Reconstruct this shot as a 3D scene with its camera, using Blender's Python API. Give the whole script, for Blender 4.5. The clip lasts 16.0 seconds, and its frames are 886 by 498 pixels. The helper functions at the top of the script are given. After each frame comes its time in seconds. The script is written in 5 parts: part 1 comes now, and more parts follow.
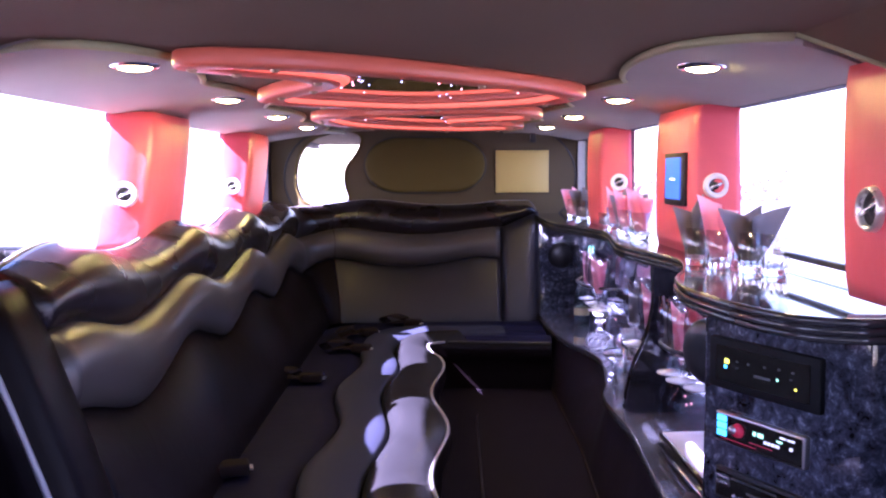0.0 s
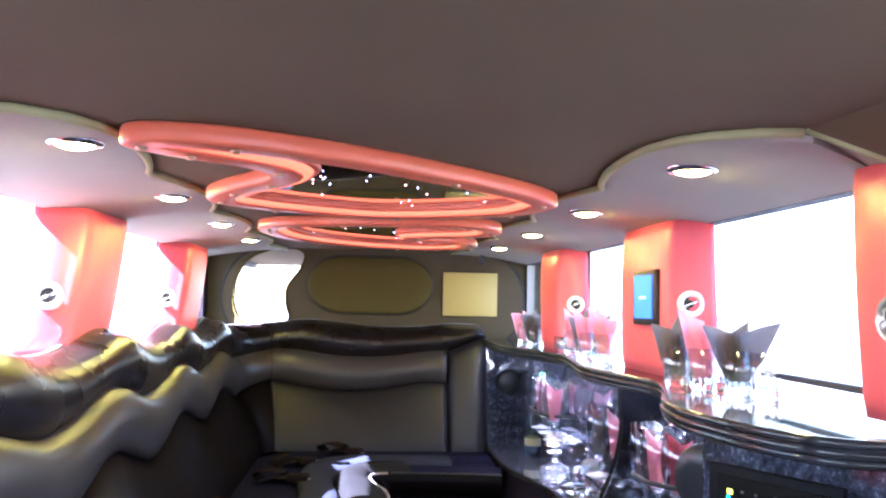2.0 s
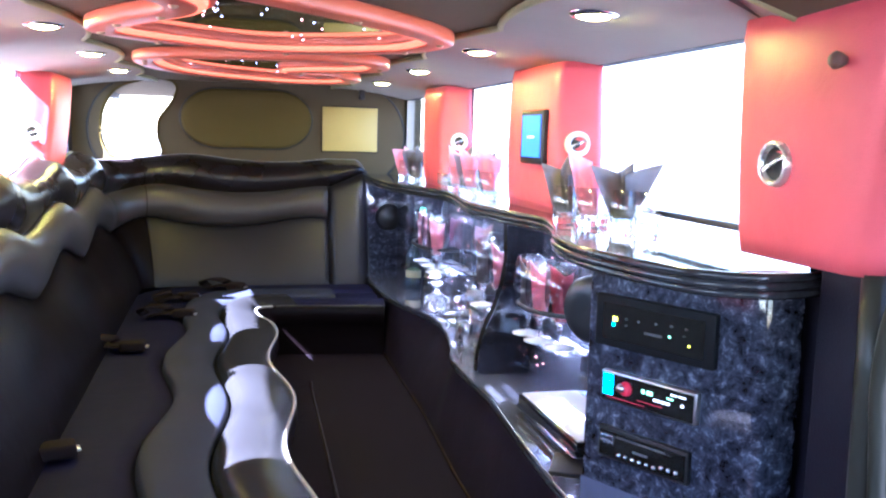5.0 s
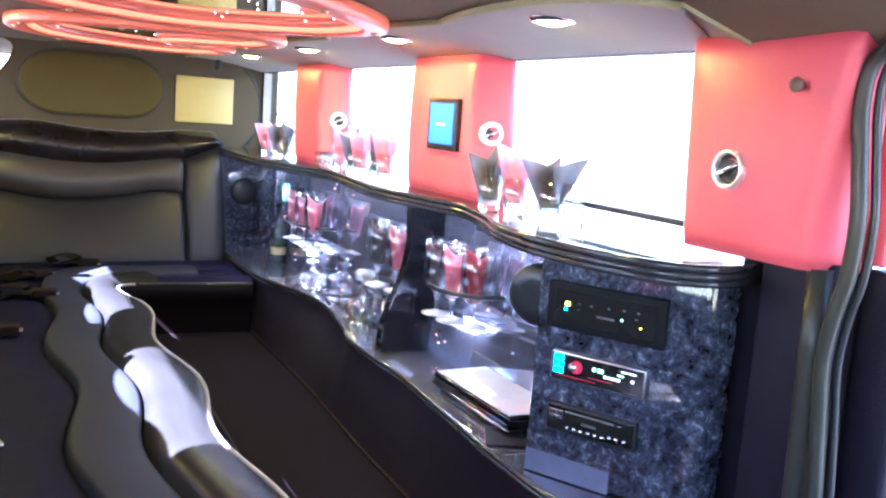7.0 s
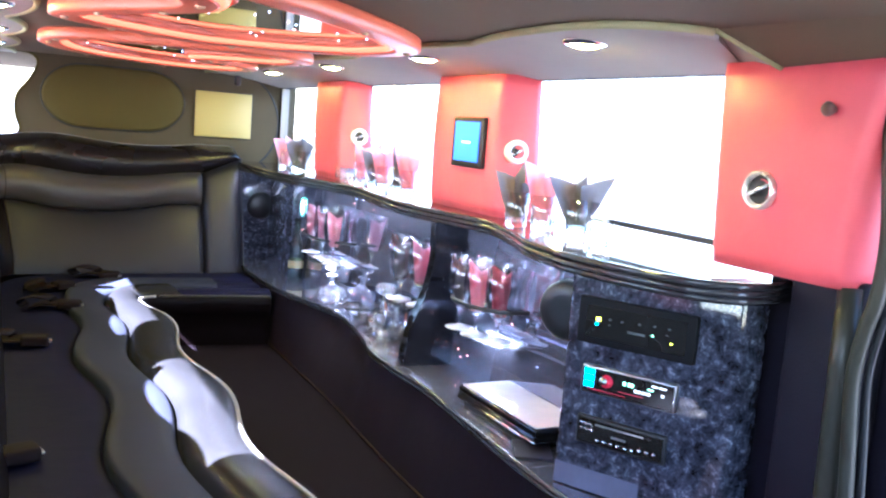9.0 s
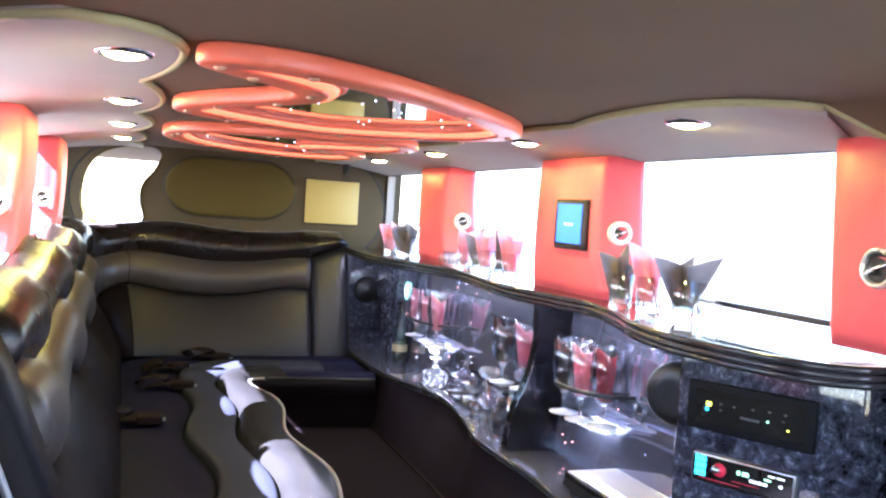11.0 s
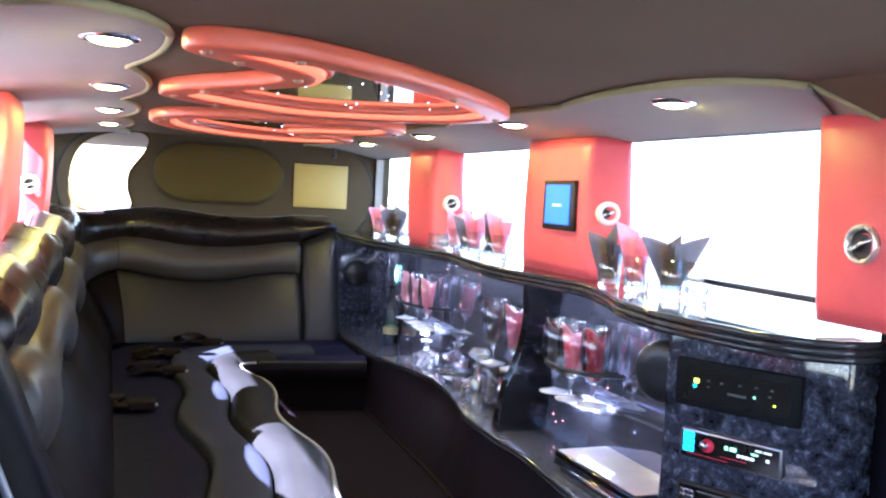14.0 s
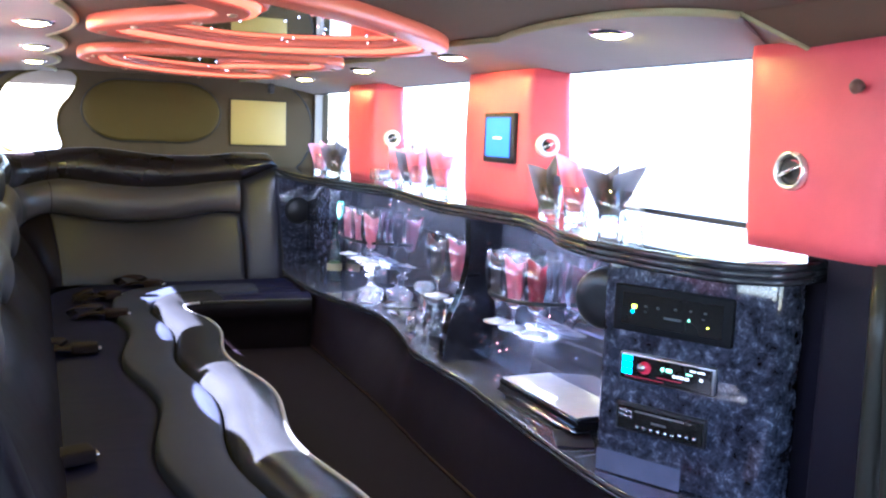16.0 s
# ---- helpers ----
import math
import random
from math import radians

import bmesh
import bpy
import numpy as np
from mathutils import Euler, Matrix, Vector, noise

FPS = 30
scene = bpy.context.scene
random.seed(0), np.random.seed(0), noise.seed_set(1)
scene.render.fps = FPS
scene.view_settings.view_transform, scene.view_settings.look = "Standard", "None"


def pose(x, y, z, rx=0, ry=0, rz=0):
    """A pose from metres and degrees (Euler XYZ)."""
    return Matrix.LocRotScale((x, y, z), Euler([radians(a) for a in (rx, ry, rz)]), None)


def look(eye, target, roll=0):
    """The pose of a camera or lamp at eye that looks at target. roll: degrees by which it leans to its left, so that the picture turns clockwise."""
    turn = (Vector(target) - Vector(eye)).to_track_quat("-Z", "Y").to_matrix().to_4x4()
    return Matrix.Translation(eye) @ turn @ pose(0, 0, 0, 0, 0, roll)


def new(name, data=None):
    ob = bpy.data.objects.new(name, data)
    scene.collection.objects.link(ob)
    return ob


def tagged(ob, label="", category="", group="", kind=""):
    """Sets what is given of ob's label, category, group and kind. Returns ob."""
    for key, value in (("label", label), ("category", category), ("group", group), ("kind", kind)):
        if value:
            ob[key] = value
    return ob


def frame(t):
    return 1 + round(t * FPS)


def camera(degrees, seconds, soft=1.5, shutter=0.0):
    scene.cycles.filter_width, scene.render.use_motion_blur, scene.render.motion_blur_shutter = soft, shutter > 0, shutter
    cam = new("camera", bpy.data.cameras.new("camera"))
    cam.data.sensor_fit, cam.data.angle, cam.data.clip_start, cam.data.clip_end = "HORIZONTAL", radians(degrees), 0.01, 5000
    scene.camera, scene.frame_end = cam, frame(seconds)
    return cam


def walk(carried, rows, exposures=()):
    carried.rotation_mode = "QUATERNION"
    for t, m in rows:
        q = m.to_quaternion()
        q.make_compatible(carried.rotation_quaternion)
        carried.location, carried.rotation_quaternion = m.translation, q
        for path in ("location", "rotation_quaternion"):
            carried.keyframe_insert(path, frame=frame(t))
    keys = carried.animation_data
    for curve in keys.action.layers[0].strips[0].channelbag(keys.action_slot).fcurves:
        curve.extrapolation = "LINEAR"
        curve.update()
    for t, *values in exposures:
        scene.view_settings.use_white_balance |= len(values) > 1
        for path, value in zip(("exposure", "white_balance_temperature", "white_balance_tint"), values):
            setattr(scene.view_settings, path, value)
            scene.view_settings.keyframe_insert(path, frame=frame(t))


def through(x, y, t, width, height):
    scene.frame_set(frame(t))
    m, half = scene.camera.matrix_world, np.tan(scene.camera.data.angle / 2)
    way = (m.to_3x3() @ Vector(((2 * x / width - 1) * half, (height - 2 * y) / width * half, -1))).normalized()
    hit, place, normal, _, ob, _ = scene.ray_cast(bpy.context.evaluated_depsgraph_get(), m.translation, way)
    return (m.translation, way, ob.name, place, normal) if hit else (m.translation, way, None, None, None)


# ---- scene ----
cam = camera(54.0, 16.0, soft=2.2)
PATH = [
    (0, (0.0367, -0.0992, 0.9327), (0.0618, 1.8927, 0.7547), -0.35),
    (0.5, (0.0033, -0.0238, 0.8792), (0.0781, 1.9730, 0.7959), -1.36),
    (1, (-0.0180, 0.0377, 0.8826), (0.1242, 2.0321, 0.9269), -0.78),
    (1.5, (-0.0226, 0.0610, 0.8839), (0.1519, 2.0442, 1.0745), 1.33),
    (2, (-0.0272, 0.0614, 0.8815), (0.1520, 2.0494, 1.0070), 1.24),
    (2.5, (-0.0288, 0.0419, 0.8777), (0.1489, 2.0324, 0.7962), 0.25),
    (3, (-0.0359, 0.0348, 0.8777), (0.1419, 2.0146, 0.6567), -0.35),
    (3.5, (-0.0384, 0.0240, 0.8812), (0.1390, 1.9944, 0.5875), -0.57),
    (4, (-0.0327, 0.0270, 0.8793), (0.1487, 1.9975, 0.5886), -0.14),
    (4.5, (-0.0452, 0.0374, 0.8851), (0.2707, 1.9956, 0.6286), 0.88),
    (7, (-0.4082, 0.0953, 0.9227), (0.5154, 1.8445, 0.6276), 4.12),
    (7.5, (-0.4244, 0.1150, 0.9105), (0.5461, 1.8406, 0.6272), 5.21),
    (8, (-0.4417, 0.1145, 0.9143), (0.5468, 1.8329, 0.6494), 5.71),
    (8.5, (-0.4608, 0.1044, 0.9191), (0.5096, 1.8323, 0.6496), 5.29),
    (9, (-0.4849, 0.0876, 0.9262), (0.4365, 1.8433, 0.6638), 4.59),
    (9.5, (-0.4898, 0.0789, 0.9271), (0.3690, 1.8735, 0.7220), 4.03),
    (10, (-0.4797, 0.0823, 0.9183), (0.3146, 1.9124, 0.7767), 3.98),
    (12.5, (-0.4902, 0.0776, 0.9170), (0.1561, 1.9689, 0.8456), 3.35),
    (13, (-0.4909, 0.0775, 0.9185), (0.1751, 1.9617, 0.8395), 3.27),
    (13.5, (-0.4875, 0.0745, 0.9166), (0.2036, 1.9490, 0.8226), 3.25),
    (14, (-0.4841, 0.0724, 0.9159), (0.2367, 1.9340, 0.7944), 3.13),
    (14.5, (-0.4831, 0.0686, 0.9160), (0.2673, 1.9158, 0.7588), 2.88),
    (15, (-0.4851, 0.0665, 0.9169), (0.2972, 1.8969, 0.7232), 2.64),
    (15.5, (-0.4911, 0.0586, 0.9186), (0.3217, 1.8715, 0.6884), 2.32),
    (16, (-0.4905, 0.0595, 0.9164), (0.3525, 1.8537, 0.6515), 2.13),
]
walk(cam, [(t, look(eye, target, roll)) for t, eye, target, roll in PATH],
     exposures=[(0.0, 4.47, 5400, 62), (0.5, 4.89, 5380, 42), (1.0, 5.03, 5360, 35), (1.5, 5.11, 5460, 30), (3.5, 5.34, 5110, 26), (4.5, 5.36, 5110, 26), (7.0, 5.65, 5320, 25), (9.0, 5.57, 5310, 21), (10.0, 5.49, 5560, 24), (12.5, 5.09, 5770, 23), (14.5, 4.99, 5310, 24), (16.0, 5.33, 5210, 23)])

# ---- world, sun, lamps ----
SUN_WAY = Vector((0.83, 0.47, -0.860))
world = bpy.data.worlds.new("sky")
scene.world = world
world.use_nodes = True
wn = world.node_tree
sky = wn.nodes.new("ShaderNodeTexSky")
sky.sky_type, sky.sun_disc = "NISHITA", False
sky.sun_elevation = math.asin(-SUN_WAY.normalized().z)
sky.sun_rotation = math.atan2(-SUN_WAY.x, -SUN_WAY.y)
sky.air_density, sky.dust_density, sky.ozone_density = 1.3, 0.6, 2.5
wn.links.new(sky.outputs[0], wn.nodes["Background"].inputs[0])
wn.nodes["Background"].inputs[1].default_value = 0.05
sun_data = bpy.data.lights.new("sun", "SUN")
sun_data.energy, sun_data.angle, sun_data.color = 5.0, radians(0.6), (1.0, 0.95, 0.88)
sun = new("sun", sun_data)
sun.matrix_world = look((-8, -5, 7), Vector((-8, -5, 7)) + SUN_WAY)


# ---- materials ----
def mat(name, base, rough=0.5, metal=0.0, vary=0.25, scale=8.0, bump=0.1, bump_scale=120.0, coat=0.0, spec=0.5, rough_vary=0.1, kind="noise"):
    """A surface with broad tone changes, worn gloss and fine relief."""
    m = bpy.data.materials.new(name)
    m.use_nodes = True
    n, l = m.node_tree.nodes, m.node_tree.links
    b = n["Principled BSDF"]
    b.inputs["Metallic"].default_value = metal
    b.inputs["Specular IOR Level"].default_value = spec
    b.inputs["Coat Weight"].default_value = coat
    b.inputs["Coat Roughness"].default_value = 0.08
    co = n.new("ShaderNodeTexCoord")
    big = n.new("ShaderNodeTexNoise")
    big.inputs["Scale"].default_value, big.inputs["Detail"].default_value = scale, 5
    l.new(co.outputs["Object"], big.inputs["Vector"])
    ramp = n.new("ShaderNodeMix")
    ramp.data_type = "RGBA"
    ramp.inputs["A"].default_value = (*[c * (1 - vary) for c in base], 1)
    ramp.inputs["B"].default_value = (*[min(1, c * (1 + vary)) for c in base], 1)
    l.new(big.outputs["Fac"], ramp.inputs["Factor"])
    l.new(ramp.outputs["Result"], b.inputs["Base Color"])
    rr = n.new("ShaderNodeMapRange")
    rr.inputs["To Min"].default_value, rr.inputs["To Max"].default_value = max(0.02, rough - rough_vary), min(1, rough + rough_vary)
    l.new(big.outputs["Fac"], rr.inputs["Value"])
    l.new(rr.outputs["Result"], b.inputs["Roughness"])
    if bump:
        if kind == "grain":
            fine = n.new("ShaderNodeTexVoronoi")
            out = fine.outputs["Distance"]
        else:
            fine = n.new("ShaderNodeTexNoise")
            fine.inputs["Detail"].default_value = 6
            out = fine.outputs["Fac"]
        fine.inputs["Scale"].default_value = bump_scale
        l.new(co.outputs["Object"], fine.inputs["Vector"])
        bp = n.new("ShaderNodeBump")
        bp.inputs["Strength"].default_value, bp.inputs["Distance"].default_value = bump, 0.002
        l.new(out, bp.inputs["Height"])
        l.new(bp.outputs["Normal"], b.inputs["Normal"])
    return m


def leather(name, base, rough, wrinkle=0.25, spec=0.5):
    """Hide: pebble grain over slack broad creases."""
    m = mat(name, base, rough, vary=0.3, scale=5, bump=0.12, bump_scale=420, kind="grain", rough_vary=0.08, spec=spec)
    n, l = m.node_tree.nodes, m.node_tree.links
    co = n["Texture Coordinate"]
    w = n.new("ShaderNodeTexNoise")
    w.inputs["Scale"].default_value, w.inputs["Detail"].default_value, w.inputs["Distortion"].default_value = 14, 3, 0.6
    l.new(co.outputs["Object"], w.inputs["Vector"])
    b2 = n.new("ShaderNodeBump")
    b2.inputs["Strength"].default_value, b2.inputs["Distance"].default_value = wrinkle, 0.012
    l.new(w.outputs["Fac"], b2.inputs["Height"])
    l.new(n["Bump"].outputs["Normal"], b2.inputs["Normal"])
    l.new(b2.outputs["Normal"], n["Principled BSDF"].inputs["Normal"])
    return m


def glow(name, colour, strength):
    m = bpy.data.materials.new(name)
    m.use_nodes = True
    b = m.node_tree.nodes["Principled BSDF"]
    b.inputs["Base Color"].default_value = (*colour, 1)
    b.inputs["Emission Color"].default_value = (*colour, 1)
    b.inputs["Emission Strength"].default_value = strength
    return m


def glass(name, tint=(1, 1, 1), rough=0.0, clear=1.0):
    m = bpy.data.materials.new(name)
    m.use_nodes = True
    b = m.node_tree.nodes["Principled BSDF"]
    b.inputs["Base Color"].default_value = (*tint, 1)
    b.inputs["Roughness"].default_value = rough
    b.inputs["Transmission Weight"].default_value = clear
    b.inputs["IOR"].default_value = 1.47
    return m


def pane_glass(name, tint=(0.95, 0.97, 0.97), least=0.03, edge=0.5):
    """A thin flat pane: clear, with a Fresnel gloss."""
    m = bpy.data.materials.new(name)
    m.use_nodes = True
    n, l = m.node_tree.nodes, m.node_tree.links
    n.remove(n["Principled BSDF"])
    clear, shine, mix, fr = n.new("ShaderNodeBsdfTransparent"), n.new("ShaderNodeBsdfGlossy"), n.new("ShaderNodeMixShader"), n.new("ShaderNodeLayerWeight")
    fr.inputs["Blend"].default_value = 0.5
    power, gain = n.new("ShaderNodeMath"), n.new("ShaderNodeMath")
    power.operation, gain.operation = "POWER", "MULTIPLY_ADD"
    power.inputs[1].default_value = 5.0
    gain.inputs[1].default_value, gain.inputs[2].default_value = edge, least
    clear.inputs[0].default_value = (*tint, 1)
    shine.inputs["Roughness"].default_value = 0.02
    l.new(fr.outputs["Facing"], power.inputs[0])
    l.new(power.outputs[0], gain.inputs[0])
    l.new(gain.outputs[0], mix.inputs[0])
    l.new(clear.outputs[0], mix.inputs[1])
    l.new(shine.outputs[0], mix.inputs[2])
    l.new(mix.outputs[0], n["Material Output"].inputs[0])
    return m


def cloth(name, base, thin, through):
    """Woven cloth or frosting that lets some light through."""
    m = mat(name, base, 0.85, vary=0.12, scale=16, bump=0.4, bump_scale=600, spec=0.2)
    n, l = m.node_tree.nodes, m.node_tree.links
    tr, mix = n.new("ShaderNodeBsdfTranslucent"), n.new("ShaderNodeMixShader")
    tr.inputs[0].default_value = (*through, 1)
    mix.inputs[0].default_value = thin
    l.new(n["Principled BSDF"].outputs[0], mix.inputs[1])
    l.new(tr.outputs[0], mix.inputs[2])
    l.new(mix.outputs[0], n["Material Output"].inputs[0])
    return m


def granite(name):
    """Polished blue-black stone: clouded crystals and pale flecks under a clear polish."""
    m = mat(name, (0.02, 0.024, 0.035), 0.06, vary=0.3, scale=30, bump=0.0, rough_vary=0.03)
    n, l = m.node_tree.nodes, m.node_tree.links
    co, b = n["Texture Coordinate"], n["Principled BSDF"]
    v = n.new("ShaderNodeTexNoise")
    v.inputs["Scale"].default_value, v.inputs["Detail"].default_value, v.inputs["Roughness"].default_value, v.inputs["Distortion"].default_value = 60, 10, 0.76, 0.5
    l.new(co.outputs["Object"], v.inputs["Vector"])
    r = n.new("ShaderNodeValToRGB")
    e = r.color_ramp.elements
    e[0].position, e[0].color = 0.34, (0.008, 0.008, 0.012, 1)
    e[1].position, e[1].color = 0.68, (0.30, 0.32, 0.38, 1)
    mid = e.new(0.55)
    mid.color = (0.062, 0.068, 0.092, 1)
    l.new(v.outputs["Fac"], r.inputs[0])
    # broad clouds of darker and paler stone
    cloud, ramp, mul = n.new("ShaderNodeTexNoise"), n.new("ShaderNodeValToRGB"), n.new("ShaderNodeMixRGB")
    cloud.inputs["Scale"].default_value, cloud.inputs["Detail"].default_value, cloud.inputs["Distortion"].default_value = 14, 5, 1.8
    ramp.color_ramp.elements[0].position, ramp.color_ramp.elements[0].color = 0.37, (0.44, 0.42, 0.46, 1)
    ramp.color_ramp.elements[1].position, ramp.color_ramp.elements[1].color = 0.64, (1.32, 1.32, 1.36, 1)
    mul.blend_type = "MULTIPLY"
    mul.inputs[0].default_value = 1.0
    l.new(co.outputs["Object"], cloud.inputs["Vector"])
    l.new(cloud.outputs["Fac"], ramp.inputs[0])
    l.new(r.outputs[0], mul.inputs[1])
    l.new(ramp.outputs[0], mul.inputs[2])
    l.new(mul.outputs[0], b.inputs["Base Color"])
    return m


M_LEATHER = leather("black_leather", (0.0088, 0.0062, 0.0074), 0.28, 0.05, 0.36)
M_BAND = leather("grey_leather", (0.038, 0.033, 0.031), 0.34, 0.04, 0.42)
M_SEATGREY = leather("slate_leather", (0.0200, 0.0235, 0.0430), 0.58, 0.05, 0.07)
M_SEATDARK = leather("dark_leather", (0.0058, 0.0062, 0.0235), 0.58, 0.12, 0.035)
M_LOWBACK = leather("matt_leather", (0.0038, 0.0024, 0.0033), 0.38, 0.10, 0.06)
# same hide as M_LOWBACK; the sheen of rear-facing parts is in its colour
M_LEATHERLIT = leather("leather_with_sheen", (0.0104, 0.0100, 0.0158), 0.42, 0.09, 0.30)
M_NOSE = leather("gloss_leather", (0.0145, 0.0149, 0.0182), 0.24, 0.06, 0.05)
M_PIPING = mat("grey_piping", (0.25, 0.25, 0.27), 0.35, bump_scale=200)
M_RED = leather("red_vinyl", (0.86, 0.118, 0.145), 0.42, 0.14)
M_REDRING = leather("red_trim_vinyl", (0.97, 0.195, 0.095), 0.34, 0.05)
M_HEAD = mat("headliner_cloth", (0.166, 0.122, 0.069), 0.92, vary=0.14, scale=3, bump=0.5, bump_scale=500, spec=0.15)
M_COVE = mat("cove_suede", (0.385, 0.355, 0.305), 0.85, vary=0.12, scale=4, bump=0.4, bump_scale=450, spec=0.2)
M_FELT = mat("partition_cloth", (0.083, 0.066, 0.038), 0.9, vary=0.12, scale=5, bump=0.4, bump_scale=420, spec=0.2)
M_FELTDARK = mat("panel_cloth", (0.086, 0.066, 0.018), 0.9, vary=0.12, scale=6, bump=0.4, bump_scale=420, spec=0.2)
M_CARPET = mat("dark_carpet", (0.0056, 0.0034, 0.0074), 0.95, vary=0.3, scale=12, bump=0.9, bump_scale=260, spec=0.1)
M_KICK = leather("kick_leather", (0.0085, 0.0054, 0.0098), 0.50, 0.08, 0.22)
M_GRANITE = granite("blue_black_granite")
M_CHROME = mat("chrome", (0.75, 0.75, 0.77), 0.1, 1.0, vary=0.05, bump=0, rough_vary=0.04)
M_BLACK = mat("black_plastic", (0.012, 0.012, 0.013), 0.4, bump_scale=300)
M_GLOSS = mat("black_gloss", (0.008, 0.008, 0.010), 0.08, bump=0, rough_vary=0.04)
M_CEILMIRROR = mat("bronze_mirror", (0.50, 0.46, 0.42), 0.02, 1.0, vary=0.04, scale=2, bump=0, rough_vary=0.01)
M_SCREEN = mat("pale_gold_screen", (0.46, 0.365, 0.105), 0.42, vary=0.08, scale=3, bump=0.05, bump_scale=300, spec=0.6)
M_GLASS = glass("clear_glass")
M_CRYSTAL = glass("cut_crystal", (0.97, 0.98, 1.0), 0.06, 0.95)
M_FROSTED = glass("frosted_crystal", (0.98, 0.99, 1.0), 0.22, 0.82)
M_GREENGLASS = glass("pale_green_bottle_glass", (0.80, 0.92, 0.82))
M_PANE = pane_glass("window_glass")
M_THIN = pane_glass("thin_clear_glass", (0.95, 0.96, 0.97), 0.15, 0.8)
M_SHELF = pane_glass("shelf_glass", (0.86, 0.88, 0.92), 0.30, 0.7)
M_PANEL = mat("blue_gloss_panel", (0.36, 0.37, 0.47), 0.03, 0.84, vary=0.06, scale=3, bump=0.02, bump_scale=7, rough_vary=0.015)
M_BEAD = mat("black_stone_bead", (0.028, 0.029, 0.034), 0.16, vary=0.4, scale=60, bump=0, rough_vary=0.06)
M_DECKTOP = mat("dark_mirror_deck", (0.34, 0.35, 0.42), 0.04, 0.85, vary=0.35, scale=40, bump=0.02, bump_scale=25, rough_vary=0.025)
M_DECK = mat("black_polished_stone", (0.010, 0.010, 0.014), 0.05, vary=0.7, scale=90, bump=0, rough_vary=0.03)
# pale base carries the white reflection seen in the lid's polish
M_LIDSHINE = mat("lid_reflection", (0.88, 0.85, 0.89), 0.04, 0.32, vary=0.14, scale=18, bump=0, rough_vary=0.05)
# white of lamp-lit glass, as a plain surface colour
M_FOOTLIT = mat("lamp_whitened_glass", (0.80, 0.82, 0.86), 0.12, vary=0.05, bump=0)
M_BELT = mat("brown_black_webbing", (0.0090, 0.0056, 0.0068), 0.85, bump=0.3, bump_scale=500, spec=0.1)
M_LIP = mat("olive_piping", (0.38, 0.37, 0.17), 0.6, bump=0.2, bump_scale=300)
M_PALEVINYL = mat("pale_ring_plastic", (0.82, 0.76, 0.75), 0.3, vary=0.05, bump=0)
# colour of the reflection low on the polished column
M_FOOTGLEAM = mat("blue_grey_reflection", (0.12, 0.13, 0.19), 0.22, vary=0.3, scale=14, bump=0.03)
M_RINGPALE = mat("pale_chrome", (0.85, 0.84, 0.85), 0.28, 0.7, vary=0.05, bump=0, rough_vary=0.06)
M_SMOKE = mat("smoked_display", (0.015, 0.014, 0.013), 0.14, bump=0, rough_vary=0.05)
M_PINK = cloth("pink_napkin", (0.94, 0.38, 0.46), 0.75, (1.0, 0.70, 0.75))
M_CRIMSON = cloth("dull_red_napkin", (0.50, 0.085, 0.11), 0.5, (0.8, 0.25, 0.30))
M_NAVY = cloth("black_napkin", (0.066, 0.058, 0.060), 0.66, (0.60, 0.56, 0.56))
M_LENS = glow("lamp_lens", (1.0, 0.84, 0.17), 9.5)
M_STAR = glow("star_point", (0.55, 0.65, 1.0), 0.30)
M_STARWARM = glow("star_point_warm", (1.0, 0.42, 0.36), 0.5)
M_STARWHITE = glow("star_point_white", (0.95, 0.95, 1.0), 0.5)
# added fill light for the bar wells
M_SHELFFILL = glow("shelf_fill_bar", (0.86, 0.91, 1.0), 1.0)
M_MARK = mat("grey_print", (0.10, 0.11, 0.11), 0.5, bump=0)
M_BLUE = glow("blue_screen", (0.02, 0.085, 0.45), 0.15)
M_CYAN = glow("cyan_display", (0.03, 0.50, 0.85), 0.25)
M_REDLED = glow("red_display", (0.45, 0.02, 0.05), 0.018)
M_GREENLED = glow("green_display", (0.30, 0.95, 0.50), 0.12)
M_YELLOWLED = glow("yellow_display", (0.85, 0.90, 0.05), 0.18)
M_WHITELED = glow("white_display", (0.75, 0.85, 0.85), 0.06)
M_LED = glow("white_led", (0.86, 0.92, 1.0), 9.5)
M_NEON = glow("red_neon_tube", (1.0, 0.17, 0.07), 0.065)
M_BRASS = mat("brass_trim", (0.06, 0.036, 0.02), 0.45, 1.0, bump=0)
M_STUD = mat("pale_brass_stud", (0.62, 0.40, 0.24), 0.5, 0.6, bump=0)
M_RUBBER = mat("grey_rubber", (0.038, 0.036, 0.026), 0.36, bump=0.1, spec=0.3)
M_DOOR = mat("door_vinyl", (0.013, 0.0105, 0.017), 0.55, bump=0.2, bump_scale=350, kind="grain", spec=0.15)
M_PAVE = mat("grey_concrete", (0.092, 0.093, 0.097), 0.9, vary=0.12, scale=1.5, bump=0.3, bump_scale=30)
M_CARBLUE = mat("blue_car_paint", (0.30, 0.34, 0.42), 0.25, coat=0.8, bump=0)
M_CARGREY = mat("silver_car_paint", (0.45, 0.46, 0.48), 0.25, 0.4, coat=0.8, bump=0)
M_LEAF = mat("hedge_leaf", (0.30, 0.29, 0.24), 0.7, vary=0.4, scale=20, bump=0.3)
M_STEEL = mat("brushed_steel", (0.55, 0.55, 0.56), 0.3, 1.0, bump=0)


# ---- builders ----
def thing(name, label, category, group="", kind="", at=(0, 0, 0), rz=0):
    ob = new(name)
    ob.empty_display_size = 0.05
    ob.matrix_world = pose(*at, 0, 0, rz)
    return tagged(ob, label, category, group, kind)


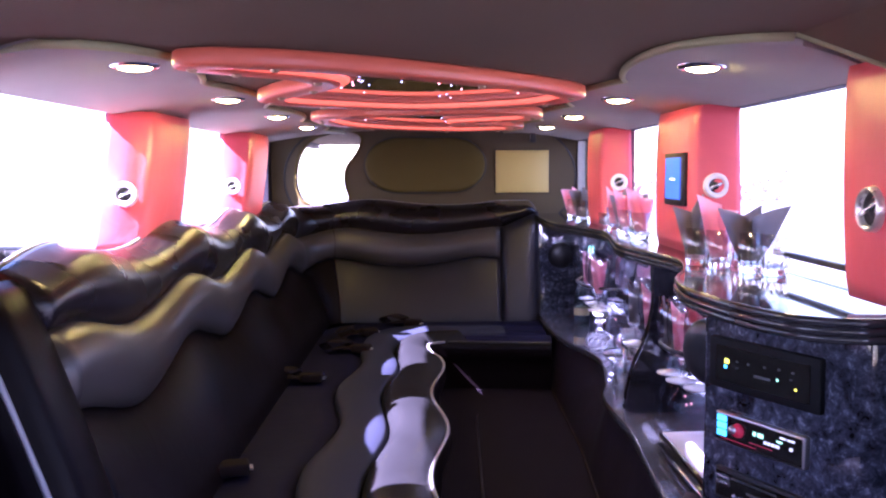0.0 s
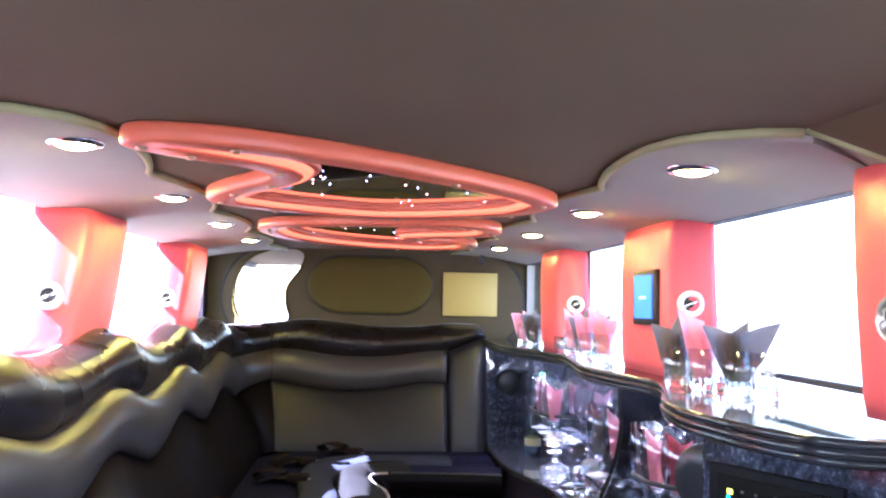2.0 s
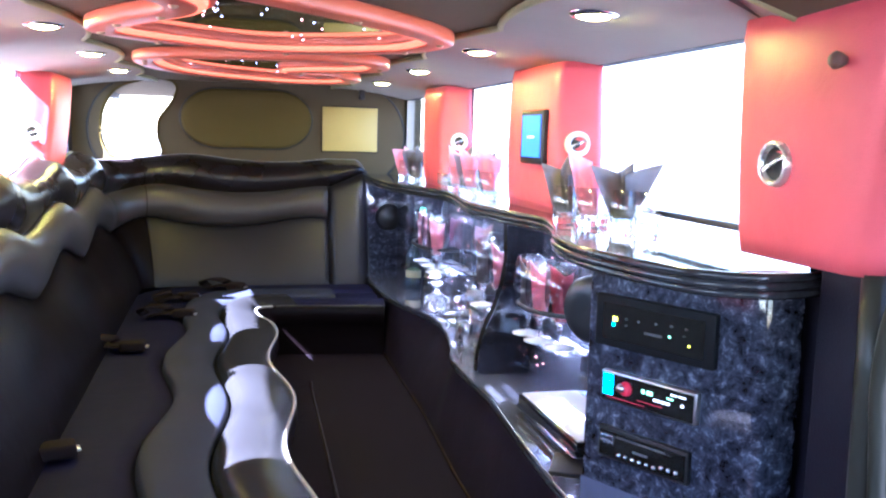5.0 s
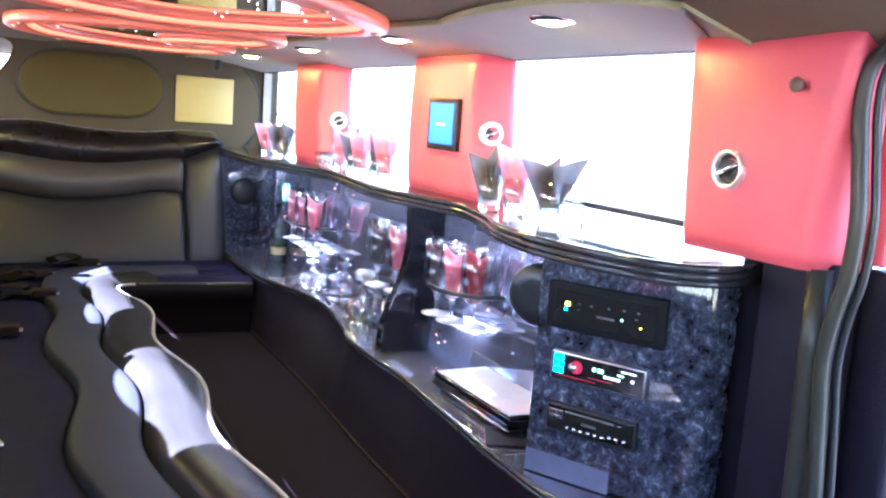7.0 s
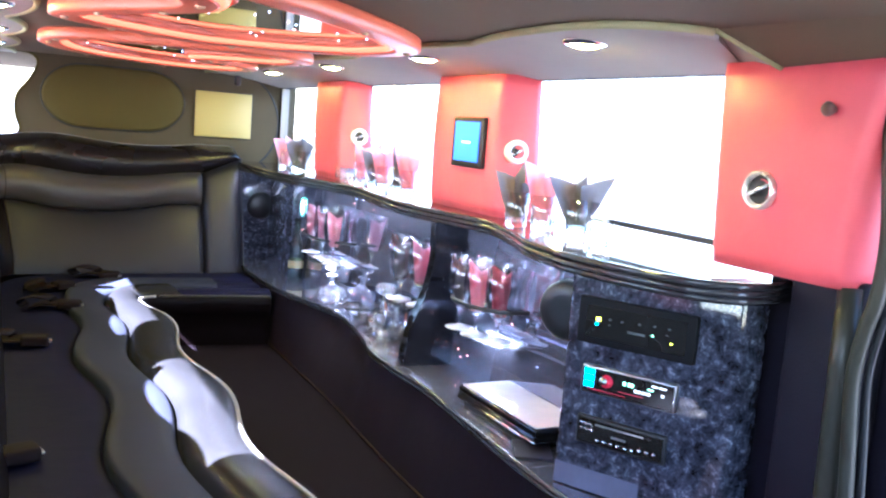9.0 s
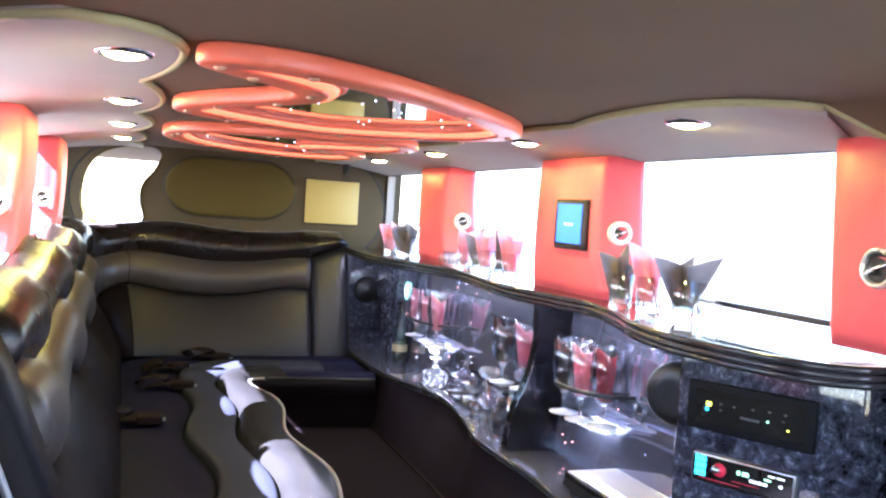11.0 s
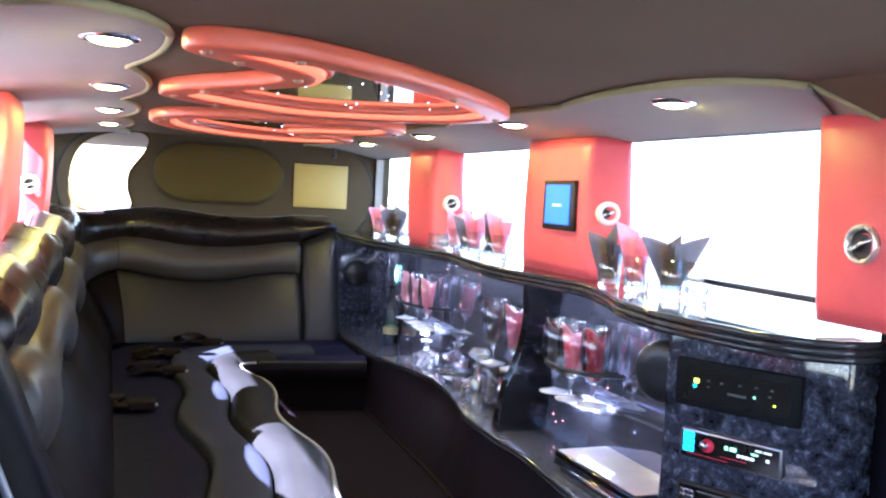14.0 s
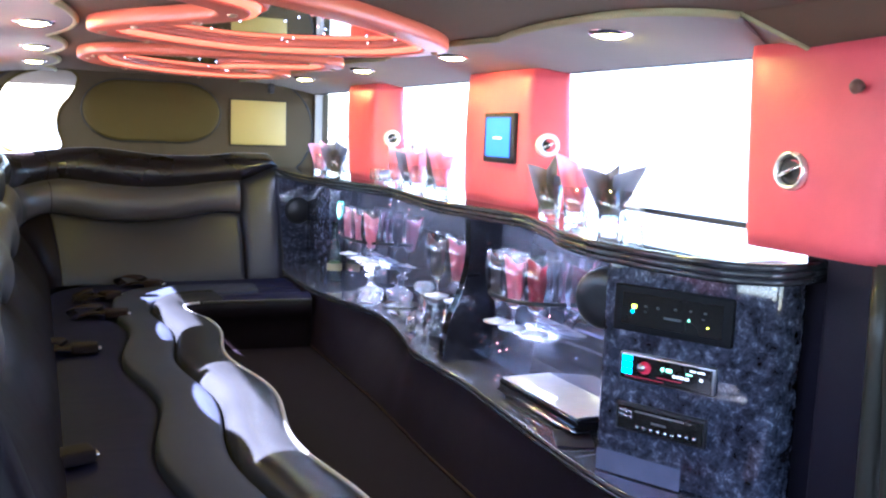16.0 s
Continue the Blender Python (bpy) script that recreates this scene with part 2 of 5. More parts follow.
def mesh_ob(name, verts, faces, material, parent=None, label="", smooth=True, bevel=0.0, solid=0.0, double=False):
    me = bpy.data.meshes.new(name)
    me.from_pydata([tuple(v) for v in verts], [], [tuple(f) for f in faces])
    bm = bmesh.new()
    bm.from_mesh(me)
    if double:
        bmesh.ops.remove_doubles(bm, verts=bm.verts, dist=1e-5)
    bmesh.ops.recalc_face_normals(bm, faces=bm.faces)
    bm.to_mesh(me)
    bm.free()
    me.materials.append(material)
    for p in me.polygons:
        p.use_smooth = smooth
    ob = new(name, me)
    if parent is not None:
        ob.parent = parent
    if label:
        tagged(ob, label)
    if solid:
        s = ob.modifiers.new("thickness", "SOLIDIFY")
        s.thickness, s.offset = solid, 0
    if bevel:
        s = ob.modifiers.new("rounded", "BEVEL")
        s.width, s.segments, s.limit_method, s.angle_limit = bevel, 3, "ANGLE", radians(35)
        s.harden_normals = False
    return ob


def grid(rows, close_u=False, close_v=False, base=0):
    """Vertices and faces of a sheet through rows of points."""
    nu, nv = len(rows), len(rows[0])
    verts = [p for r in rows for p in r]
    faces = []
    for i in range(nu if close_u else nu - 1):
        for j in range(nv if close_v else nv - 1):
            a, b = i, (i + 1) % nu
            c, d = j, (j + 1) % nv
            faces.append((base + a * nv + c, base + b * nv + c, base + b * nv + d, base + a * nv + d))
    return verts, faces


def capped(rows, close_v=True):
    """A lofted closed body: rows of closed rings with flat ends."""
    verts, faces = grid(rows, False, close_v)
    n = len(rows[0])
    faces.append(tuple(range(n)))
    faces.append(tuple(range((len(rows) - 1) * n, len(rows) * n)))
    return verts, faces


def spline(points, per=8, closed=False):
    """A smooth curve through the points (Catmull-Rom)."""
    p = [Vector(q) for q in points]
    out, n = [], len(p)
    for i in range(n if closed else n - 1):
        a, b, c, d = (p[(i - 1) % n], p[i], p[(i + 1) % n], p[(i + 2) % n]) if closed else (p[max(i - 1, 0)], p[i], p[i + 1], p[min(i + 2, n - 1)])
        for k in range(per):
            u = k / per
            out.append(0.5 * (2 * b + (c - a) * u + (2 * a - 5 * b + 4 * c - d) * u * u + (3 * b - a - 3 * c + d) * u ** 3))
    if not closed:
        out.append(p[-1])
    return out


def even(points, count):
    """count points evenly along a polyline."""
    d = [0.0]
    for a, b in zip(points, points[1:]):
        d.append(d[-1] + (Vector(b) - Vector(a)).length)
    out, j = [], 0
    for i in range(count):
        s = d[-1] * i / (count - 1)
        while j < len(d) - 2 and d[j + 1] < s:
            j += 1
        f = (s - d[j]) / max(1e-9, d[j + 1] - d[j])
        out.append(Vector(points[j]).lerp(Vector(points[j + 1]), min(1, max(0, f))))
    return out


def tube(points, radius, sides=8, closed=False, flat=1.0):
    """A round cord along points; flat squashes it in height."""
    p = [Vector(q) if len(q) == 3 else Vector((*q, 0)) for q in points]
    rows, n = [], len(p)
    for i in range(n):
        t = (p[(i + 1) % n] - p[i - 1]) if closed else (p[min(i + 1, n - 1)] - p[max(i - 1, 0)])
        t.normalize()
        if i and abs(t.z) > 0.6:
            side = side - t * side.dot(t)
        else:
            side = t.cross(Vector((0, 0, 1)))
        if side.length < 1e-3:
            side = Vector((1, 0, 0))
        side.normalize()
        up = side.cross(t)
        rows.append([p[i] + radius * (math.cos(2 * math.pi * k / sides) * side + flat * math.sin(2 * math.pi * k / sides) * up) for k in range(sides)])
    return grid(rows, True, True) if closed else capped(rows)


def lathe(profile, sides=24, at=(0, 0, 0)):
    """A turned body: profile of (radius, height)."""
    rows = [[(at[0] + max(r, 1e-4) * math.cos(2 * math.pi * k / sides), at[1] + max(r, 1e-4) * math.sin(2 * math.pi * k / sides), at[2] + z) for k in range(sides)] for r, z in profile]
    return grid(rows, False, True)


def brick(x0, x1, y0, y1, z0, z1):
    v = [(x, y, z) for x in (x0, x1) for y in (y0, y1) for z in (z0, z1)]
    f = [(0, 1, 3, 2), (4, 6, 7, 5), (0, 4, 5, 1), (2, 3, 7, 6), (0, 2, 6, 4), (1, 5, 7, 3)]
    return v, f


def prism(outline, z0, z1):
    """A flat plate of any outline."""
    n = len(outline)
    v = [(p[0], p[1], z0) for p in outline] + [(p[0], p[1], z1) for p in outline]
    f = [tuple(range(n)), tuple(range(n, 2 * n))] + [(i, (i + 1) % n, n + (i + 1) % n, n + i) for i in range(n)]
    return v, f


def moved(vf, m):
    return [m @ Vector(v) for v in vf[0]], vf[1]


def part(name, vf, material, parent, label="", smooth=True, bevel=0.0, solid=0.0):
    return mesh_ob(name, vf[0], vf[1], material, parent, label, smooth, bevel, solid)


def slabs(cuts_a, cuts_b, holes, make):
    """The cells of a wall left by its openings, as one closed mesh; make(a, b, side) gives a point."""
    na, nb = len(cuts_a) - 1, len(cuts_b) - 1
    solid = lambda i, j: 0 <= i < na and 0 <= j < nb and not any(h[0] - 1e-6 <= cuts_a[i] and cuts_a[i + 1] <= h[1] + 1e-6 and h[2] - 1e-6 <= cuts_b[j] and cuts_b[j + 1] <= h[3] + 1e-6 for h in holes)
    verts, faces = [], []

    def quad(*q):
        faces.append(tuple(range(len(verts), len(verts) + 4)))
        verts.extend(q)
    for i in range(na):
        for j in range(nb):
            if not solid(i, j):
                continue
            a0, a1, b0, b1 = cuts_a[i], cuts_a[i + 1], cuts_b[j], cuts_b[j + 1]
            for s in (0, 1):
                quad(make(a0, b0, s), make(a1, b0, s), make(a1, b1, s), make(a0, b1, s))
            for di, dj, p, q in ((-1, 0, (a0, b0), (a0, b1)), (1, 0, (a1, b0), (a1, b1)), (0, -1, (a0, b0), (a1, b0)), (0, 1, (a0, b1), (a1, b1))):
                if not solid(i + di, j + dj):
                    quad(make(*p, 0), make(*q, 0), make(*q, 1), make(*p, 1))
    return verts, faces


# ---- setting ----
Y0, Y1 = -1.3, 4.36            # rear bulkhead, partition
XW = 0.78                      # inner face of the side walls
ZC = 1.135                     # headliner
SILL, HEADZ = 0.735, 1.084     # window opening

floor = mesh_ob("floor", *brick(-0.86, 0.86, Y0 - 0.08, 6.3, -0.06, 0.0), M_CARPET, smooth=False)
tagged(floor, "black cut-pile carpet on the cabin floor", "floor", kind="structure")
ceiling = mesh_ob("ceiling", *brick(-0.86, 0.86, Y0 - 0.08, 6.3, ZC, ZC + 0.06), M_HEAD, smooth=False)
tagged(ceiling, "brown-grey cloth headliner under the roof", "ceiling", kind="structure")

OPEN = {"right": [(1.20, 2.12), (2.38, 3.26), (3.70, 4.345)], "left": [(1.20, 2.22), (2.44, 3.45), (4.02, 4.26)]}
DOOR = {"right": (-0.75, 0.975, 0.05, 1.09), "left": (-0.55, 0.86, 0.745, 1.07)}   # the right rear door stands open
for side, sx in (("right", 1), ("left", -1)):
    head, sill = (HEADZ, 0.706) if sx > 0 else (1.12, SILL)
    holes = [(a, b, sill, head) for a, b in OPEN[side]] + [DOOR[side], (4.46, 6.3, 0.66, 1.10)]
    cuts = sorted({Y0 - 0.08, 6.3, *[v for h in holes for v in h[:2]]})
    wall = mesh_ob("wall_" + side, *slabs(cuts, sorted({-0.06, ZC + 0.06, *[v for h in holes for v in h[2:]]}), holes, lambda a, b, s: (sx * (XW + 0.04 * s), a, b)), M_DOOR, smooth=False)
    tagged(wall, "dark vinyl-covered side wall with window openings", "wall", kind="structure")
    for k, h in enumerate(holes):
        if sx > 0 and h == DOOR[side]:
            continue
        win = thing("window_%d" % (k + 1 + (5 if sx < 0 else 0)), "bright clear car window in a dark rubber frame", "window", kind="structure", at=(sx * (XW + 0.022), (h[0] + h[1]) / 2, h[2]))
        w, hh = (h[1] - h[0]) / 2, h[3] - h[2]
        pane = part("pane", brick(-0.003, 0.003, -w - 0.01, w + 0.01, -0.01, hh + 0.01), M_PANE, win, smooth=False)
        pane.visible_shadow = False
        part("window_frame", brick(-0.014, 0.014, -w, w, -0.002, 0.012 if sx < 0 else 0.004), M_BLACK, win, bevel=0.001)
    if sx > 0:
        jamb_trim = mesh_ob("trim", *brick(XW + 0.002, XW + 0.039, 4.336, 4.344, sill + 0.006, head - 0.002), M_COVE, smooth=False)
        tagged(jamb_trim, "grey suede reveal of the window beside the partition", "window trim", kind="structure")
        continue
    door = mesh_ob("door_panel", *slabs([Y0, -0.6, 0.88], [0.0, 0.42, 0.45, 0.74], [], lambda a, b, s: (sx * (XW - 0.012 * s), a, b)), M_DOOR, smooth=False)
    tagged(door, "dark grey vinyl rear door trim panel", "door panel", kind="structure")

back = mesh_ob("wall_rear", *slabs([-0.86, -0.70, 0.70, 0.86], [-0.06, 0.66, 1.09, ZC + 0.06], [(-0.70, 0.70, 0.66, 1.09)], lambda a, b, s: (a, Y0 - 0.08 * s, b)), M_FELT, smooth=False)
tagged(back, "cloth-covered rear bulkhead with a small window", "wall", kind="structure")
rear_win = thing("window_11", "small clear rear window", "window", kind="structure", at=(0, Y0 - 0.04, 0.66))
rp = part("pane", brick(-0.71, 0.71, -0.003, 0.003, -0.01, 0.44), M_PANE, rear_win, smooth=False)
rp.visible_shadow = False

bow = mesh_ob("wall_cab", *slabs([-0.86, -0.80, 0.80, 0.86], [-0.06, 0.60, 1.13, ZC + 0.06], [(-0.86, 0.86, 0.60, 1.13)], lambda a, b, s: (a, 6.3 + 0.06 * s, b)), M_DOOR, smooth=False)
tagged(bow, "dark windscreen frame at the front of the cab", "wall", kind="structure")
dash = thing("dashboard", "dark vinyl dashboard under the windscreen", "dashboard", at=(0, 5.95, 0))
part("dash_top", brick(-0.77, 0.77, -0.2, 0.3, 0.3, 0.58), M_DOOR, dash, bevel=0.05)

# partition with a kidney-shaped opening
kidney = spline([(-0.655, 0.90), (-0.64, 1.00), (-0.58, 1.085), (-0.47, 1.128), (-0.36, 1.135), (-0.315, 1.10), (-0.34, 1.03), (-0.395, 0.95), (-0.40, 0.87), (-0.385, 0.79), (-0.47, 0.76), (-0.60, 0.775), (-0.645, 0.83)], 5, True)


def plate_with_hole(outer, hole, y0, y1):
    """A plate in the x-z plane with one opening right through it."""
    bm = bmesh.new()
    loops = []
    for y in (y0, y1):
        ring = []
        for pts in (outer, hole):
            vs = [bm.verts.new((p[0], y, p[1])) for p in pts]
            es = [bm.edges.new((vs[i], vs[(i + 1) % len(vs)])) for i in range(len(vs))]
            ring.append((vs, es))
        bmesh.ops.triangle_fill(bm, edges=[e for r in ring for e in r[1]], use_beauty=True)
        loops.append(ring)
    for k in (0, 1):
        a, b = loops[0][k][0], loops[1][k][0]
        for i in range(len(a)):
            bm.faces.new((a[i], a[(i + 1) % len(a)], b[(i + 1) % len(a)], b[i]))
    bm.verts.index_update()
    v = [q.co.copy() for q in bm.verts]
    f = [[q.index for q in face.verts] for face in bm.faces]
    bm.free()
    return v, f


def stadium(cx, cz, hw, hz, n=14, power=1.0):
    """A long oval with straight sides."""
    r = hz
    out = []
    for s, a0 in ((1, -90), (-1, 90)):
        for i in range(n + 1):
            a = radians(a0 + 180 * i / n)
            out.append((cx + s * (hw - r * power) + r * power * math.cos(a), cz + r * math.sin(a)))
    return out


front = mesh_ob("wall_front", *plate_with_hole([(-0.86, -0.05), (0.86, -0.05), (0.86, ZC + 0.05), (-0.86, ZC + 0.05)], kidney, Y1, Y1 + 0.06), M_FELT, smooth=False)
tagged(front, "grey-olive cloth partition with a kidney-shaped opening", "partition", kind="structure")
shield = thing("partition_panel", "long oval cloth-covered raised panel on the partition", "panel", at=(0, Y1, 0.6))
outer = [(x, z) for x, z in stadium(0.03, 0.90, 0.735, 0.245, 18, 1.0)]
part("panel_board", moved(plate_with_hole(outer, [(x, z) for x, z in kidney], -0.022, 0.0), Matrix.Translation((0, 0, -0.6))), M_FELT, shield, smooth=False, bevel=0.004)
kid3 = [(p[0], -0.023, p[1] - 0.6) for p in kidney]
part("opening_edge", tube(kid3, 0.006, 6, True), M_FELTDARK, shield, "dark piped edge of the opening")
part("panel_piping", tube([(x, -0.012, z - 0.6) for x, z in stadium(0.03, 0.90, 0.741, 0.249, 18)], 0.007, 6, True), M_BLACK, shield, "black piping round the panel")
oval = thing("padded_panel", "dark olive cloth padded oval panel with black piping", "panel", at=(0.005, Y1 - 0.022, 0.965))
ov = stadium(0, 0, 0.305, 0.138, 16, 1.25)
rows = []
for inset, dy in ((0.0, 0.0), (0.0, -0.008), (0.012, -0.014), (0.05, -0.017), (0.11, -0.018)):
    rows.append([(x * (1 - inset / 0.305), dy, z * (1 - inset / 0.14)) for x, z in ov])
v, f = grid(rows, False, True)
f.append(tuple(range(len(v) - len(ov), len(v))))
part("padding", (v, f), M_FELTDARK, oval)
part("piping", tube([(x * 1.006, -0.004, z * 1.01) for x, z in ov], 0.006, 6, True), M_BLACK, oval)
screen = thing("partition_screen", "pale gold satin screen panel set in the partition", "screen", at=(0.497, Y1 - 0.022, 0.93))
part("screen_face", brick(-0.135, 0.135, -0.010, 0.0, -0.107, 0.107), M_SCREEN, screen, bevel=0.003)
part("frame", tube([(-0.137, -0.004, -0.109), (0.137, -0.004, -0.109), (0.137, -0.004, 0.109), (-0.137, -0.004, 0.109)], 0.004, 6, True), M_BLACK, screen)
bracket = thing("ceiling_bracket", "small black bracket under the headliner by the partition", "bracket", at=(0.545, 4.28, ZC))
part("arm", brick(-0.012, 0.012, -0.02, 0.02, -0.05, 0.0), M_BLACK, bracket, bevel=0.005)
part("knob", lathe([(0, -0.062), (0.012, -0.06), (0.016, -0.05), (0.012, -0.038), (0, -0.036)], 14), M_BLACK, bracket)

# ---- cove along both window heads ----
LIGHT_Y = {1: (1.502, 2.218, 2.935, 3.65), -1: (1.476, 2.187, 2.903, 3.62)}

LIGHT_X = {1: 0.532, -1: 0.490}
COVE_TIP = Vector((0.580, 1.208, ZC - 0.001))


def cove_edge(shift):
    """Inner edge: lobes round the lamps with cusps between them, cut off square at the rear."""
    if shift:
        pts = [(0.735, 1.43), (0.67, 1.35), (0.61, 1.285), (0.553, 1.235), (0.50, 1.19 + shift), (0.455, 1.235 + shift), (0.425, 1.30 + shift)]
    else:
        pts = [(COVE_TIP.x, COVE_TIP.y), (0.526, 1.216), (0.467, 1.252), (0.432, 1.300)]
    y = 1.36 + shift
    while y < Y1:
        k = abs(math.cos(math.pi * (y - 1.47) / 0.714))
        pts.append((0.468 - 0.058 * k ** 0.8, y))
        y += 0.0357
    return pts


def cove_z(x):
    """Height of the cove's underside."""
    return ZC - 0.0095 - 0.041 * max(0, (x - 0.45) / 0.33) ** 1.6


for side, sx in (("right", 1), ("left", -1)):
    rows = []
    for i, (x, y) in enumerate(cove_edge(0.0 if sx > 0 else 0.055)):
        zb = cove_z(min(x, 0.45) if sx > 0 else x)
        ring = [(x + 0.012, ZC), (x - 0.002, ZC - 0.002), (x - 0.006, (2 * ZC + zb) / 3), (x - 0.005, (ZC + 2 * zb) / 3), (x, zb + 0.001), (x + 0.010, zb)]
        for u in (0.2, 0.4, 0.6, 0.8, 1.0):
            out = XW if sx < 0 else min(XW, COVE_TIP.x + 0.013 + (y - COVE_TIP.y) * 1.70)
            xx = x + 0.010 + (out - x - 0.010) * u
            ring.append((xx, cove_z(xx)))
        rows.append([(sx * a, y, b) for a, b in ring])
    cove = mesh_ob("cove_" + side, *grid(rows), M_COVE)
    tagged(cove, "pale grey suede cove with a scalloped edge over the windows", "ceiling cove", kind="structure")
    lip = thing("cove_piping", "thin olive piping along the scalloped cove edge", "piping", at=(0, 0, ZC))
    part("cord", tube([(sx * (x - 0.004), y, (cove_z(min(x, 0.45)) + 0.004 - ZC) if sx > 0 else (cove_z(x) + 0.004 - ZC) if i > 3 else -0.008) for i, (x, y) in enumerate(cove_edge(0.0 if sx > 0 else 0.055))], 0.0075, 8), M_LIP, lip)
    if sx > 0:
        # the cove ends in a folded flap that falls from its tip to the wide pillar
        low = Vector((0.780, 1.126, 1.040))
        crease = [Vector((x, COVE_TIP.y + (x - COVE_TIP.x - 0.008) / 1.70, cove_z(x))) for x in (0.775, 0.74, 0.70, 0.66, 0.63, 0.60)]
        flap = mesh_ob("trim", [COVE_TIP, low] + crease, [(0, k, k + 1) for k in range(1, 7)], M_COVE, smooth=False)
        tagged(flap, "grey suede flap at the end of the cove", "cove trim", kind="structure")
        part("flap_piping", tube([COVE_TIP - Vector((0, 0, ZC)), low - Vector((0, 0, ZC))], 0.0055, 8), M_LIP, lip)
        back_off = Vector((0, 0.004, 0))
        fall = mesh_ob("trim", [COVE_TIP - back_off, low - back_off, Vector((0.780, 0.800, 1.060)), Vector((0.600, 0.800, ZC + 0.002))], [(0, 1, 2, 3)], M_HEAD, smooth=False)
        tagged(fall, "headliner cloth sloping down to the wide pillar", "headliner", kind="structure")
    for y in LIGHT_Y[sx]:
        lamp = thing("downlight", "round chrome-rimmed recessed downlight, lit", "ceiling lamp", "downlights in the cove", at=(sx * LIGHT_X[sx], y, cove_z(LIGHT_X[sx])))
        part("rim", lathe([(0.031, 0.006), (0.031, -0.004), (0.035, -0.006), (0.041, -0.005), (0.045, -0.001), (0.045, 0.008)], 28), M_CHROME, lamp, "chrome rim")
        part("lens", lathe([(0.0, -0.011), (0.015, -0.010), (0.026, -0.007), (0.031, -0.003)], 24), M_LENS, lamp, "glowing white lens")
        d = bpy.data.lights.new("downlight_beam", "SPOT")
        d.energy, d.color, d.spot_size, d.spot_blend, d.shadow_soft_size = 0.02, (1.0, 0.88, 0.40), radians(160), 1.0, 0.03
        beam = new("downlight_beam", d)
        beam.parent = lamp
        beam.location = (0, 0, -0.016)

# ---- ceiling mirrors ----
RING_A = [(-0.392, 1.395), (-0.352, 1.322), (-0.21, 1.345), (0.0, 1.49), (0.25, 1.74), (0.385, 1.93), (0.405, 2.06), (0.345, 2.22), (0.16, 2.36), (-0.04, 2.40), (-0.25, 2.28), (-0.37, 2.16), (-0.388, 2.06), (-0.355, 1.955), (-0.300, 1.85), (-0.240, 1.755), (-0.205, 1.665), (-0.225, 1.575), (-0.30, 1.495)]
RING_B = [(-0.375, 2.92), (-0.30, 2.71), (-0.07, 2.60), (0.18, 2.545), (0.34, 2.61), (0.405, 2.78), (0.375, 2.93), (0.27, 3.01), (0.17, 3.09), (0.20, 3.18), (0.33, 3.27), (0.41, 3.42), (0.39, 3.60), (0.24, 3.72), (0.07, 3.70), (-0.15, 3.54), (-0.32, 3.27)]


def inset(loop, d):
    """The closed loop moved inwards by d."""
    n, area = len(loop), 0
    for i in range(n):
        a, b = loop[i], loop[(i + 1) % n]
        area += a[0] * b[1] - b[0] * a[1]
    s, out = (1 if area > 0 else -1), []
    for i in range(n):
        t = Vector(loop[(i + 1) % n][:2]) - Vector(loop[i - 1][:2])
        t.normalize()
        out.append((loop[i][0] - s * t.y * d, loop[i][1] + s * t.x * d))
    return out


def soften(loop, times):
    n = len(loop)
    for _ in range(times):
        loop = [tuple((loop[i - 1][k] + 2 * loop[i][k] + loop[(i + 1) % n][k]) / 4 for k in (0, 1)) for i in range(n)]
    return loop


